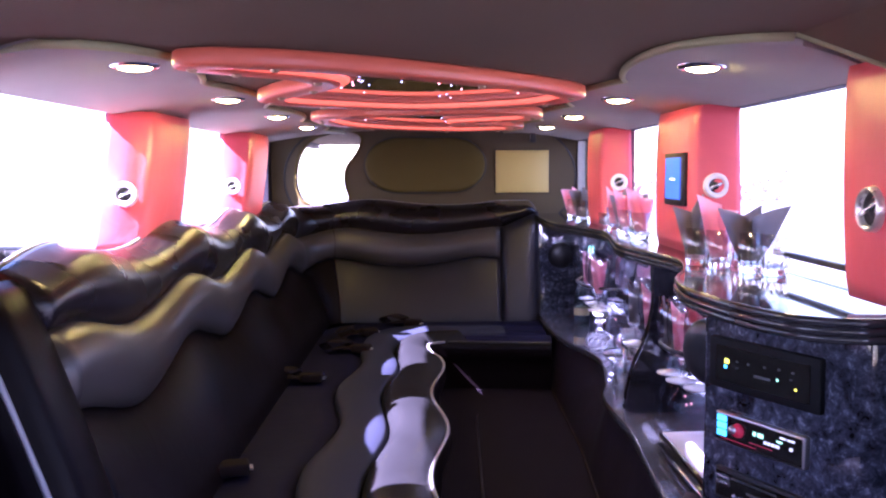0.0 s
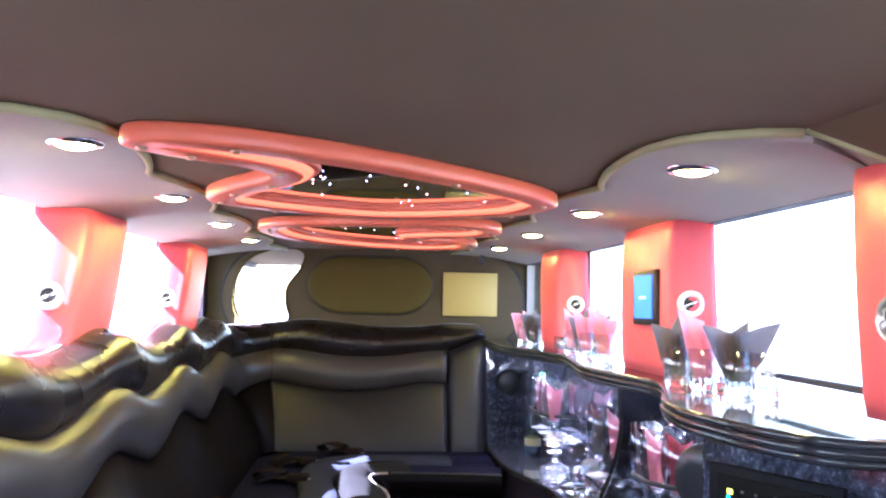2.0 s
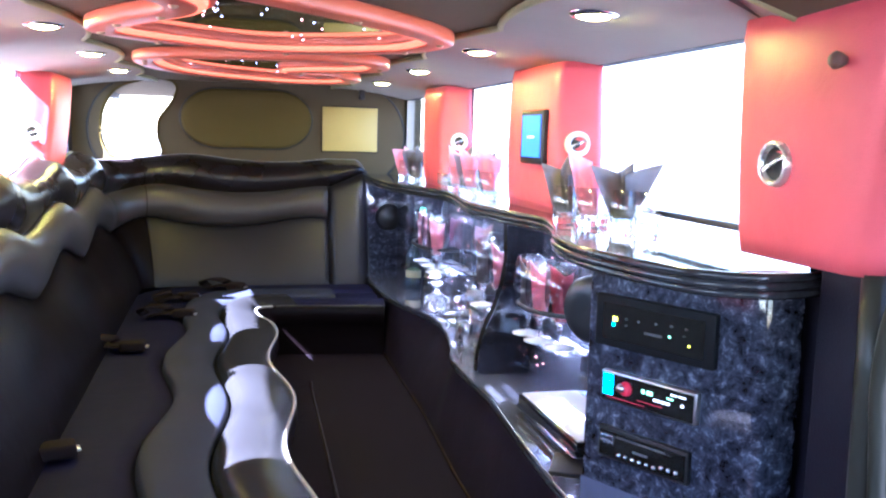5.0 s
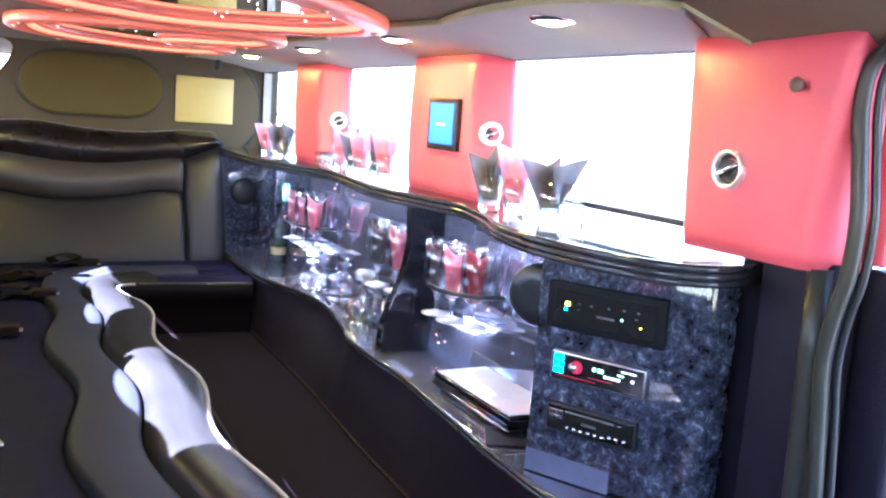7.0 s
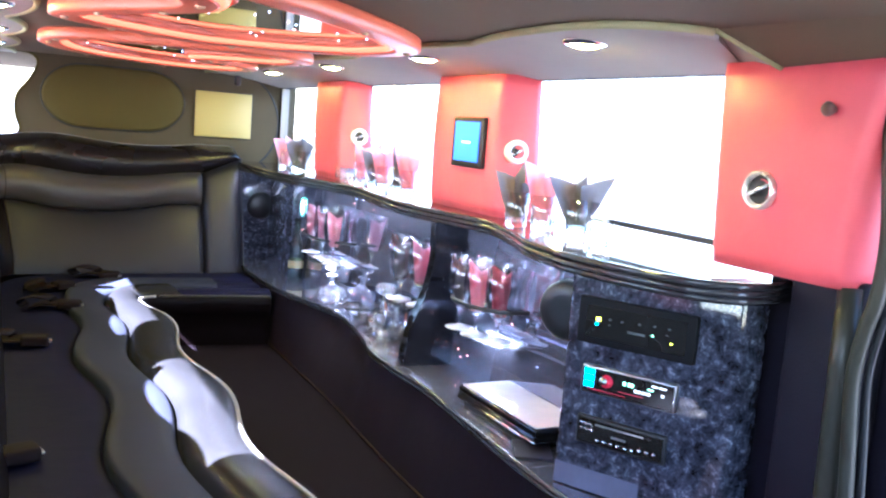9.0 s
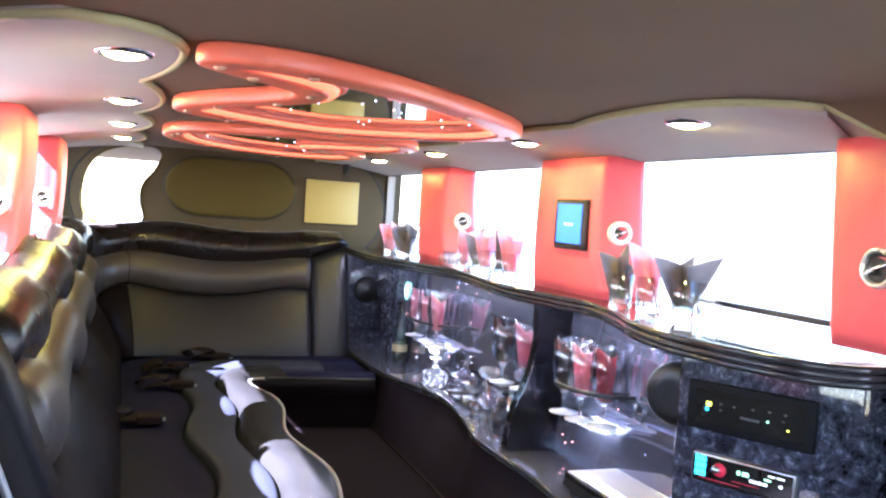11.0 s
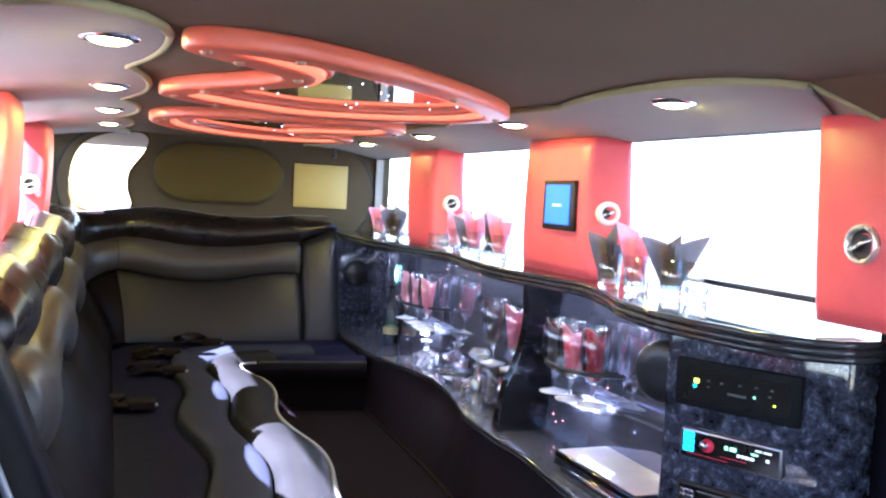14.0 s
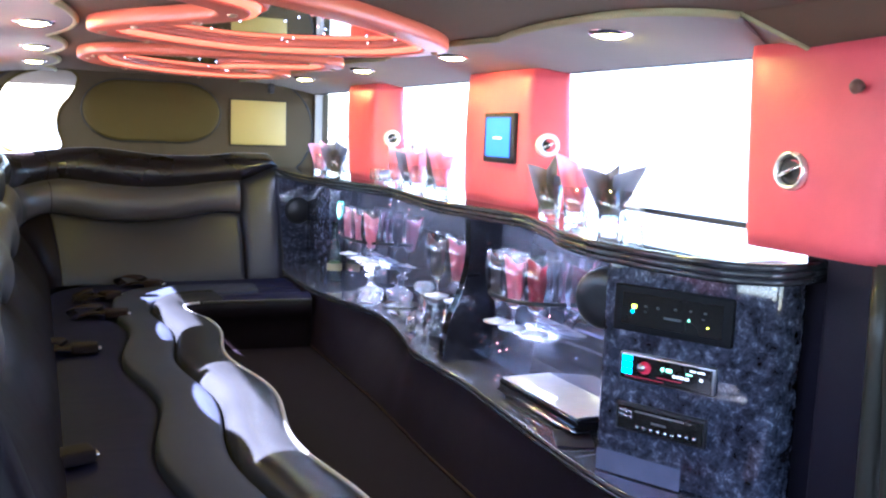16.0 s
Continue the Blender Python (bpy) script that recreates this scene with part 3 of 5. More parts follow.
for which, pts in enumerate((RING_A, RING_B)):
    loop = [(p.x, p.y) for p in spline([(*q, 0) for q in pts], 8, True)]
    cx, cy = sum(p[0] for p in loop) / len(loop), sum(p[1] for p in loop) / len(loop)
    mirror = thing("ceiling_mirror", "curvy bronze ceiling mirror framed in padded red vinyl", "ceiling mirror", "ceiling mirrors", at=(cx, cy, ZC))
    loc = [(p[0] - cx, p[1] - cy) for p in loop]
    rail = soften(inset(loc, 0.032), 2)
    rows = []
    n = len(loc)
    for i in range(n):
        a, c = Vector((*loc[i], 0)), Vector((*rail[i], 0))
        o = (a - c).normalized()
        ring = []
        for k in range(20):
            g = 2 * math.pi * k / 20
            cg, sg = math.cos(g), math.sin(g)
            ring.append(c + o * 0.032 * math.copysign(abs(cg) ** 0.42, cg) + Vector((0, 0, -0.0155 + 0.0165 * math.copysign(abs(sg) ** 0.42, sg))))
        rows.append(ring)
    part("frame", grid(rows, True, True), M_REDRING, mirror, "padded glossy red vinyl frame")
    bead = soften(inset(loc, 0.069), 4)
    part("neon_tube", tube([(*p, -0.015) for p in bead], 0.013, 10, True), M_NEON, mirror, "softly lit red neon tube")
    bead2 = soften(inset(loc, 0.087), 5)
    part("inner_bead", tube([(*p, -0.009) for p in bead2], 0.009, 8, True), M_REDRING, mirror)
    part("mirror_glass", prism(soften(inset(loc, 0.075), 4), -0.006, -0.002), M_CEILMIRROR, mirror, "dark bronze mirror glass", smooth=False)
    step = n // 11
    stud_me = None
    for i in range(3, n, step):
        x, y = rail[i]
        if stud_me is None:
            stud = part("stud", lathe([(0.0, -0.006), (0.006, -0.005), (0.009, -0.002), (0.010, 0.003)], 14), M_STUD, mirror, "small round dull brass stud")
            stud_me = stud.data
        else:
            stud = new("stud", stud_me)
            stud.parent = mirror
        stud.location = (x, y, -0.0315)
    rng = random.Random(5 + which)
    inner, star_me = inset(loc, 0.11), {}
    made = 0
    while made < 24:
        i = rng.randrange(n)
        q = rng.uniform(0.0, 1.0) ** 0.6
        x, y = inner[i][0] * q, inner[i][1] * q
        if which == 0 and x < -0.05 and abs(y) < 0.3 and q > 0.3:
            continue
        if which == 1 and x > 0.0 and abs(y) < 0.22 and q > 0.3:
            continue
        m = M_STARWARM if rng.random() < 0.4 else M_STAR
        if m.name not in star_me:
            star = part("star_light", lathe([(0, -0.0015), (0.0013, -0.0008), (0.0016, 0.001)], 8), m, mirror)
            star_me[m.name] = star.data
        else:
            star = new("star_light", star_me[m.name])
            star.parent = mirror
        star.location = (x, y, -0.0065)
        made += 1


# ---- padded pillars ----
def pillar(sx, far, near, outer, z0=0.735, face=0.692, label="padded red vinyl window pillar"):
    """A padded post, each of far, near and outer given at its foot and its head: a face to the cabin, and a cheek to the rear that runs out to the glass."""
    cy = (far[0] + near[0]) / 2
    ob = thing("window_pillar", label, "pillar", "padded pillars", at=(sx * face, cy, z0))
    rows = []
    for i in range(14):
        u = i / 13
        z = (1.094 - z0) * u
        fr, nr, ot = (p[0] + (p[1] - p[0]) * u for p in (far, near, outer))
        puff = 0.010 * math.sin(math.pi * u) ** 0.7 + 0.002
        tuck = 0.006 * (1 - math.sin(math.pi * min(1, max(0, u))) ** 0.25)
        pts = [(XW + 0.012, fr), (face + 0.014, fr), (face + 0.004 + tuck, fr - 0.005), (face - puff * 0.4 + tuck, fr - 0.018)]
        for k in range(1, 7):
            w = k / 7
            pts.append((face + tuck - puff * (0.4 + 0.6 * math.sin(math.pi * w)), fr - 0.018 + (nr - fr + 0.036) * w))
        pts += [(face - puff * 0.4 + tuck, nr + 0.018), (face + 0.004 + tuck, nr + 0.004), (face + 0.013, nr - 0.002)]
        for k in range(1, 7):
            w = k / 6
            pts.append((face + 0.013 + (XW - 0.001 - face) * w, nr - 0.002 + (ot - nr) * w - puff * 0.6 * math.sin(math.pi * w)))
        rows.append([(sx * (x - face), y - cy, z) for x, y in pts])
    part("padding", capped(rows), M_RED, ob)
    return ob


def round_speaker(place, axis, r=0.032, label="small round speaker in a wide pale ring", pale=True):
    """A small tweeter that faces along axis."""
    ob = thing("pillar_speaker", label, "speaker", "pillar speakers", at=place)
    ob.matrix_world = Matrix.Translation(place) @ Vector(axis).to_track_quat("Z", "Y").to_matrix().to_4x4()
    q = 0.88 if pale else 1.16
    part("ring", lathe([(r * 0.62 * q, 0.004), (r * 0.66 * q, 0.010), (r * (0.82 if pale else 0.88), 0.014), (r * 0.97, 0.010), (r, 0.0), (r, -0.016)], 32), M_PALEVINYL if pale else M_RINGPALE, ob, "pale ring" if pale else "polished chrome ring")
    part("cone", lathe([(0.0, 0.007), (r * 0.2, 0.006), (r * 0.45 * q, 0.001), (r * 0.66 * q, 0.005)], 28), M_BLACK, ob, "black speaker cone")
    part("bar", moved(brick(-r * 0.62 * q, r * 0.62 * q, -0.003, 0.003, 0.008, 0.011), Matrix.Rotation(radians(25), 4, "Z")), M_CHROME, ob, "thin chrome bar")
    return ob


pillar(1, (2.47, 2.47), (2.07, 2.08), (2.01, 2.04), 0.7165, 0.700)
pillar(1, (3.535, 3.57), (3.22, 3.24), (3.15, 3.21), 0.7165)
pillar(1, (1.275, 1.30), (1.005, 0.955), (0.972, 0.972), 0.732, label="wide padded red vinyl pillar with a chrome speaker")
pillar(-1, (2.41, 2.59), (2.07, 2.23), (2.004, 2.160))
pillar(-1, (3.62, 3.87), (3.25, 3.45), (3.184, 3.378))
pillar(-1, (1.33, 1.37), (0.98, 0.98), (0.93, 0.95), 0.70, 0.705)
round_speaker((0.742, 2.052, 0.893), (-0.30, -1, 0.05))
round_speaker((0.742, 3.175, 0.888), (-0.30, -1, 0.05))
round_speaker((0.682, 1.160, 0.874), (-1, -0.02, 0), 0.034, "round speaker in a chrome ring on the wide pillar", False)
round_speaker((-0.730, 2.085, 0.880), (0.30, -1, 0.1))
round_speaker((-0.730, 3.265, 0.880), (0.30, -1, 0.1))
round_speaker((-0.695, 1.17, 0.872), (1, -0.12, 0))
hook = thing("coat_hook", "small brown round button on the red pillar", "hook", at=(0.686, 1.040, 1.012))
part("button", moved(lathe([(0, 0.022), (0.008, 0.021), (0.012, 0.015), (0.010, 0.008), (0.006, 0.0)], 16), Matrix.Rotation(radians(-90), 4, "Y")), mat("brown_knob", (0.16, 0.09, 0.07), 0.4), hook)
tv = thing("small_monitor", "small black flat monitor showing a blue screen", "monitor", at=(0.694, 2.218, 0.908))
part("bezel", brick(-0.014, 0.010, -0.087, 0.087, -0.069, 0.070), M_BLACK, tv, bevel=0.005)
part("display", brick(-0.0155, -0.013, -0.068, 0.068, -0.052, 0.056), M_BLUE, tv, "glowing blue display", smooth=False)
part("caption", brick(-0.0165, -0.0155, -0.024, 0.024, -0.0025, 0.0025), M_WHITELED, tv, smooth=False)

# ---- rear door edge ----
seal = thing("door_seal", "grey-green rubber door seal", "door seal", at=(0.72, 0.95, 0))
SEAL = [(0.012, -0.050, 1.110), (0.004, -0.022, 1.073), (0.0, 0.004, 1.038), (-0.002, 0.008, 0.981), (0.0, -0.001, 0.900), (0.0, -0.011, 0.817), (0.0, -0.007, 0.731), (-0.002, 0.006, 0.667), (-0.002, 0.013, 0.595), (0.0, 0.007, 0.506), (0.0, -0.003, 0.391), (0.004, -0.010, 0.20), (0.008, -0.020, 0.01)]
part("seal_tube", tube(spline(SEAL, 8), 0.0125, 12), M_RUBBER, seal)
part("seal_lip", tube(spline([(x + 0.020, y - 0.012, z) for x, y, z in SEAL], 8), 0.007, 8), M_BLACK, seal, "black rubber lip")
trim = thing("door_trim", "red vinyl strip on the rear door edge", "door trim", at=(0.795, 0.952, 0.747))
part("padding", brick(-0.010, 0.010, -0.017, 0.017, 0.0, 0.30), M_RED, trim, bevel=0.007)
jamb = thing("door_jamb", "dark vinyl door jamb beside the open rear doorway", "door jamb", at=(0.82, 0.935, 0))
part("lower_jamb", brick(-0.035, 0.045, -0.050, 0.036, 0.0, 0.742), M_DOOR, jamb, bevel=0.012)
part("upper_jamb", brick(0.000, 0.030, -0.050, -0.004, 0.742, 1.09), M_DOOR, jamb, bevel=0.008)
post = thing("door_post", "dark vinyl-trimmed door post with a grey edge", "door post", at=(0.70, 1.02, 0))
part("post_trim", brick(0.034, 0.08, -0.045, 0.10, 0.0, 0.745), M_DOOR, post, bevel=0.012)
part("edge_strip", tube([(0.030, -0.022 - 0.018 * (1 - z / 0.735), z) for z in (0.0, 0.15, 0.30, 0.45, 0.60, 0.735)], 0.020, 12), M_RUBBER, post, "rounded grey edge strip")


# ---- wrap-round sofa ----
XL, YF, RC, XE, YB = -0.70, 4.275, 0.32, 0.56, 1.19
S1 = (YF - RC) - YB
S2 = S1 + RC * math.pi / 2
SL = S2 + XE - (XL + RC)


def back_line(s):
    """Outer line of the backrest in plan, and its way inwards."""
    if s < S1:
        return Vector((XL, YB + s, 0)), Vector((1, 0, 0))
    if s < S2:
        a = (s - S1) / RC
        return Vector((XL + RC - RC * math.cos(a), YF - RC + RC * math.sin(a), 0)), Vector((math.cos(a), -math.sin(a), 0))
    return Vector((XL + RC + s - S2, YF, 0)), Vector((0, -1, 0))


def wave(s, shift, amp):
    """Scalloped rise and fall along the sofa, crests a little fuller than troughs."""
    amp *= 1.0 - 0.38 * min(1, max(0, (s - S1 + 0.1) / (RC * 1.2)))
    s += YB - 1.0
    c = math.cos(2 * math.pi * (s - 0.55 - shift) / 0.755)
    return amp * (c + 0.12 * math.cos(4 * math.pi * (s - 0.55 - shift) / 0.755))


def at_back(s, d, z):
    o, n = back_line(s)
    p = o + n * d
    return (p.x, p.y, z)


def zs(s):
    return 0.777 + wave(s, 0, 0.023), 0.634 + wave(s, -0.13, 0.027), 0.490 + wave(s, -0.20, 0.034)


sofa = thing("wraparound_sofa", "long black leather sofa with wavy stitched bands along two walls", "sofa")
WING, WING_END = 0.15, 0.19
stations = [WING + (SL - WING - WING_END) * i / 150 for i in range(151)]
top, band, low = [], [], []
mitre = [SL - WING_END * (1 - k / 16) for k in range(1, 17)]


def mitre_z(s):
    """The seam where the top roll meets the end border: it climbs to the outer corner."""
    zt, z1, _ = zs(SL - WING_END)
    return z1 + (zt - 0.050 - z1) * (s - SL + WING_END) / WING_END


for s in stations + mitre:
    zt, z1, z2 = zs(s)
    bx = wave(s, 0.05, 0.008)
    fat = 1.0
    if s > stations[-1]:
        u = (s - SL + WING_END) / WING_END
        fat = math.sqrt(1 - max(0.0, (u - 0.5) / 0.505) ** 3)
        zt, z1, bx = zs(stations[-1])[0] - 0.050 * max(0.0, (u - 0.72) / 0.28) ** 2.4, mitre_z(s), bx * (1 - u)
        z1 = min(z1, zt - 0.008)
    prof = [(-0.055, 0.60), (-0.050, 0.690), (-0.030, zt - 0.052), (-0.012, zt - 0.020), (0.000, zt - 0.006), (0.012, zt), (0.024, zt - 0.001), (0.038, zt - 0.008)]
    for k in range(12):
        u = k / 11
        prof.append((0.048 + bx + 0.052 * fat * math.sin(math.pi * (0.08 + 0.86 * u)) ** 0.8 + 0.020 * u, zt - 0.015 + (z1 - zt + 0.015) * u ** 1.12))
    prof.append((0.078, z1 - 0.003))
    prof.append((0.055, z1 + 0.012))
    top.append([at_back(s, d, z) for d, z in prof])
    if s > stations[-1]:
        continue
    prof = [(0.070, z1 + 0.010)]
    for k in range(11):
        u = k / 10
        prof.append((0.088 + 0.026 * u + bx + 0.046 * math.sin(math.pi * (0.05 + 0.91 * u ** 0.8)) ** 0.6, z1 + 0.002 + (z2 - z1 - 0.002) * u))
    prof.append((0.095, z2 + 0.010))
    band.append([at_back(s, d, z) for d, z in prof])
    prof = [(0.095, z2 + 0.012)]
    for k in range(12):
        u = k / 11
        prof.append((0.110 + 0.130 * u + 0.030 * math.sin(math.pi * (0.03 + 0.94 * u)) ** 0.55 + bx * (1 - u), z2 - 0.001 + (0.212 - z2) * u))
    low.append([at_back(s, d, z) for d, z in prof])
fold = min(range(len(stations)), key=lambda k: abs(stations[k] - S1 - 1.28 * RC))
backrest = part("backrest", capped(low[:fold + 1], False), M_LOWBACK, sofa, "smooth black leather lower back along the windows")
# the partition side gets the paler copy: its soft sheen is coloured in
part("backrest", capped(low[fold:], False), M_LEATHERLIT, sofa, "smooth black leather lower back at the partition, sheen put into its colour")
part("top_roll", capped(top, False), M_LEATHER, sofa, "glossy scalloped black leather top roll")
part("middle_band", capped(band, False), M_BAND, sofa, "wavy grey leather middle band")
part("back_piping", tube([Vector(row[4]) + Vector((0, 0, 0.004)) for row in top], 0.0045, 6), M_PIPING, backrest, "grey piping along the top edge")
for s in [0.36, 1.115, 1.87, 2.625]:
    zt, z1, z2 = zs(s)
    part("stitch_seam", tube([at_back(s, 0.030, zt - 0.003), at_back(s, 0.070, zt - 0.022), at_back(s, 0.096, zt - 0.05)], 0.0018, 5), M_BLACK, backrest)

for rows, first, last in ((top, 7, -2), (band, 1, -1), (low, 1, None)):
    part("corner_seam", tube([Vector(p) for p in rows[fold][first:last]], 0.0018, 5), M_BELT, backrest)


def wing(s0, s1, outward):
    """The padded end border of the sofa; outward is the end that faces away."""
    rows = []
    for k in range(19):
        u = k / 18
        s = s0 + (s1 - s0) * u
        if outward > 0:
            zt = min(mitre_z(s) - 0.003, 0.740)
            fat = (1 - max(0.0, (u - 0.55) / 0.46) ** 3) ** 0.5 * (1 - 0.75 * max(0.0, 1 - u / 0.16) ** 2)
            prof = [(0.0, 0.05), (0.0, zt - 0.02), (0.05, zt - 0.004), (0.070, zt)]
            for j in range(14):
                w = j / 13
                prof.append((0.060 + 0.150 * w ** 1.2 + 0.066 * fat * math.sin(math.pi * (0.06 + 0.80 * w)) ** 0.5, zt - 0.001 + (0.205 - zt) * w))
        else:
            e = 1 - u
            fat = 1 - max(0, (e - 0.72) / 0.28) ** 2.2
            ctr = 0.004 + 0.012 * math.sin(math.pi * min(1, e * 1.05)) ** 0.6
            zt = 0.755 - 0.035 * (1 - fat)
            prof = [(0.0, 0.05), (0.0, zt - 0.03), (0.012, zt), (0.04, zt + 0.004)]
            for j in range(12):
                w = j / 11
                prof.append((0.058 + 0.190 * w ** 1.15 + (ctr + 0.022 * math.sin(math.pi * min(1, w * 1.25)) ** 0.5) * (0.35 + 0.65 * fat) - 0.030 * (1 - fat), zt - 0.012 + (0.205 - zt) * w))
        prof.append((0.24, 0.05))
        rows.append([at_back(s, d, z) for d, z in prof])
    ob = part("end_wing", capped(rows), M_LEATHERLIT if outward > 0 else M_LOWBACK, sofa, "padded black leather end border")
    if outward < 0:
        part("wing_piping", tube([Vector(p) for p in rows[1][2:-1]], 0.0055, 6), M_PIPING, ob, "grey piping")
    else:
        part("wing_piping", tube([Vector(p) for p in rows[-1][3:-1]], 0.004, 6), M_BLACK, ob)


wing(0.0, WING, -1)
wing(SL - WING_END, SL, 1)
part("corner_filler", capped([[at_back(s, d, z) for d, z in ((0.0, 0.05), (0.0, 0.6), (0.09, 0.55), (0.2, 0.05))] for s in stations[::6]]), M_BLACK, sofa)

# seat: flat rear cushion, raised grey wave, glossy nose
YS = [0.98 + 2.27 * i / 46 for i in range(47)]


def seat_curve(x0, amp, tail, crest=2.30):
    left = [(x0 + amp * math.cos(2 * math.pi * (y - crest) / 0.8), y) for y in YS]
    return left + [(p.x, p.y) for p in spline([(*left[-2], 0), (*left[-1], 0)] + [(*t, 0) for t in tail], 8)[9:]]


C_BACK = seat_curve(-0.462, 0.0, [(-0.462, 3.62), (-0.43, 3.84), (-0.33, 3.96), (-0.12, 4.01), (0.20, 4.01), (0.54, 4.01)])
C_GREY = seat_curve(-0.252, 0.026, [(-0.245, 3.52), (-0.20, 3.70), (-0.11, 3.79), (0.02, 3.82), (0.22, 3.815), (0.54, 3.80)], 2.27)
C_NOSE = seat_curve(-0.110, 0.021, [(-0.122, 3.38), (-0.095, 3.53), (-0.02, 3.635), (0.07, 3.675), (0.24, 3.69), (0.54, 3.69)], 2.235)
C_PIPE = seat_curve(0.055, 0.024, [(0.044, 3.32), (0.020, 3.43), (0.030, 3.53), (0.12, 3.56), (0.32, 3.545), (0.54, 3.52)], 2.32)


def strip(a, b, heights, pull=0.0):
    """A cushion strip between two plan curves: heights from one side to the other."""
    rows = []
    for p, q in zip(a, b):
        rows.append([(p[0] + (q[0] - p[0]) * u, p[1] + (q[1] - p[1]) * u, z) for u, z in heights])
    return grid(rows)


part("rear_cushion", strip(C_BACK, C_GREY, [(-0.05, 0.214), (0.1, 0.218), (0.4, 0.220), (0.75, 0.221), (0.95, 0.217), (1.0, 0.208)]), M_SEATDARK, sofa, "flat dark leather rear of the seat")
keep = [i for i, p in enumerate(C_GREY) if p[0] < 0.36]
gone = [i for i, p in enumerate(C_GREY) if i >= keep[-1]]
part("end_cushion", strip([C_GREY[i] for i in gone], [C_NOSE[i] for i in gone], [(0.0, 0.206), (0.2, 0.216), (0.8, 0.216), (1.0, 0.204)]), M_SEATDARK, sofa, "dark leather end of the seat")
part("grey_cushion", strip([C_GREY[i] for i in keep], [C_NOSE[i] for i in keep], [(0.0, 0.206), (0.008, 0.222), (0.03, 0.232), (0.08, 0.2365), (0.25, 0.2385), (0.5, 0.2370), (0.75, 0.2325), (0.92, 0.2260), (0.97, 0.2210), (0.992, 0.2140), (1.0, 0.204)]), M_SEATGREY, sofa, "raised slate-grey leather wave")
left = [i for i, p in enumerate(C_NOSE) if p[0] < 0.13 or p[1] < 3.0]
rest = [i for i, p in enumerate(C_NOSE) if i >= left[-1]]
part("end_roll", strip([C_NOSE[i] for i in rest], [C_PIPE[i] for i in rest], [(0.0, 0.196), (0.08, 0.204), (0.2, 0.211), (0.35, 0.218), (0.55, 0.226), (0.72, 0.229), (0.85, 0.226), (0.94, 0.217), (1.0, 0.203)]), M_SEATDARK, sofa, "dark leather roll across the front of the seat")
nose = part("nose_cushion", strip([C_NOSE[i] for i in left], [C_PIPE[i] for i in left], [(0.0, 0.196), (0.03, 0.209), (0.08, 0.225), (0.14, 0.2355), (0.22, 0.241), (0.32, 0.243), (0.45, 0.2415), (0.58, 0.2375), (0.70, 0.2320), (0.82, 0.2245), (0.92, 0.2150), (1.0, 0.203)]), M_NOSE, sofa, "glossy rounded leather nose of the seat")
part("nose_piping", tube([(x, y, 0.207) for x, y in C_PIPE if x < 0.10], 0.0048, 6), M_PIPING, nose, "pale piping along the seat edge")
inner = [Vector((*p, 0)) for p in C_PIPE]
rows = []
for i, p in enumerate(inner):
    t = (inner[min(i + 1, len(inner) - 1)] - inner[max(i - 1, 0)]).normalized()
    o = Vector((t.y, -t.x, 0))
    rows.append([p + o * d + Vector((0, 0, z)) for d, z in ((0.0, 0.204), (0.006, 0.19), (0.006, 0.155), (-0.006, 0.13), (-0.014, 0.12), (-0.018, 0.06), (-0.022, 0.0))])
part("roll_piping", tube([(x, y, 0.207) for x, y in C_PIPE if x >= 0.10], 0.0045, 6), M_BLACK, nose)
part("front_panel", grid(rows), M_LOWBACK, sofa, "black leather seat front")
part("seat_end", prism([(-0.69, 0.98), (0.05, 0.98), (0.05, 1.0), (-0.69, 1.0)], 0.0, 0.20), M_LEATHER, sofa, bevel=0.004)


def seat_belt(x, y, rz):
    """Two webbing tails with a buckle and tongue lying on the seat."""
    ob = thing("seat_belt", "brown-black webbing seat belt with metal tongue lying on the seat", "seat belt", "seat belts on the sofa", at=(x, y, 0.222), rz=rz)
    web = spline([(-0.06, 0.0, 0.004), (-0.03, 0.01, 0.014), (0.0, -0.005, 0.020), (0.04, 0.0, 0.018)], 6)
    rows = [[p + Vector((0, w, h)) for w, h in ((-0.023, 0), (0.023, 0.002), (0.023, 0.0045), (-0.023, 0.0025))] for p in web]
    part("strap", capped(rows), M_BELT, ob)
    web = spline([(-0.05, 0.05, 0.003), (-0.02, 0.055, 0.010), (0.02, 0.04, 0.018), (0.05, 0.015, 0.020)], 6)
    rows = [[p + Vector((0, w, h)) for w, h in ((-0.023, 0), (0.023, 0.002), (0.023, 0.0045), (-0.023, 0.0025))] for p in web]
    part("strap", capped(rows), M_BELT, ob)
    loop = spline([(-0.075, 0.03, 0.004), (-0.085, 0.0, 0.030), (-0.045, -0.015, 0.046), (-0.005, 0.005, 0.040), (0.012, 0.035, 0.024), (0.0, 0.07, 0.006)], 6)
    rows = [[p + Vector((w * 0.5, w, h)) for w, h in ((-0.021, 0), (0.021, 0.006), (0.021, 0.0085), (-0.021, 0.0025))] for p in loop]
    part("strap", capped(rows), M_BELT, ob)
    bk = part("buckle", brick(0.03, 0.105, -0.028, 0.028, 0.004, 0.034), M_BELT, ob, "black plastic buckle", bevel=0.008)
    part("tongue", brick(0.10, 0.114, -0.014, 0.014, 0.014, 0.020), M_STEEL, bk, "steel tongue", bevel=0.002)


seat_belt(-0.500, 1.88, 15)
seat_belt(-0.440, 2.80, -2)
seat_belt(-0.312, 3.29, -8)
seat_belt(-0.300, 3.60, 30)
seat_belt(-0.115, 3.87, -22)

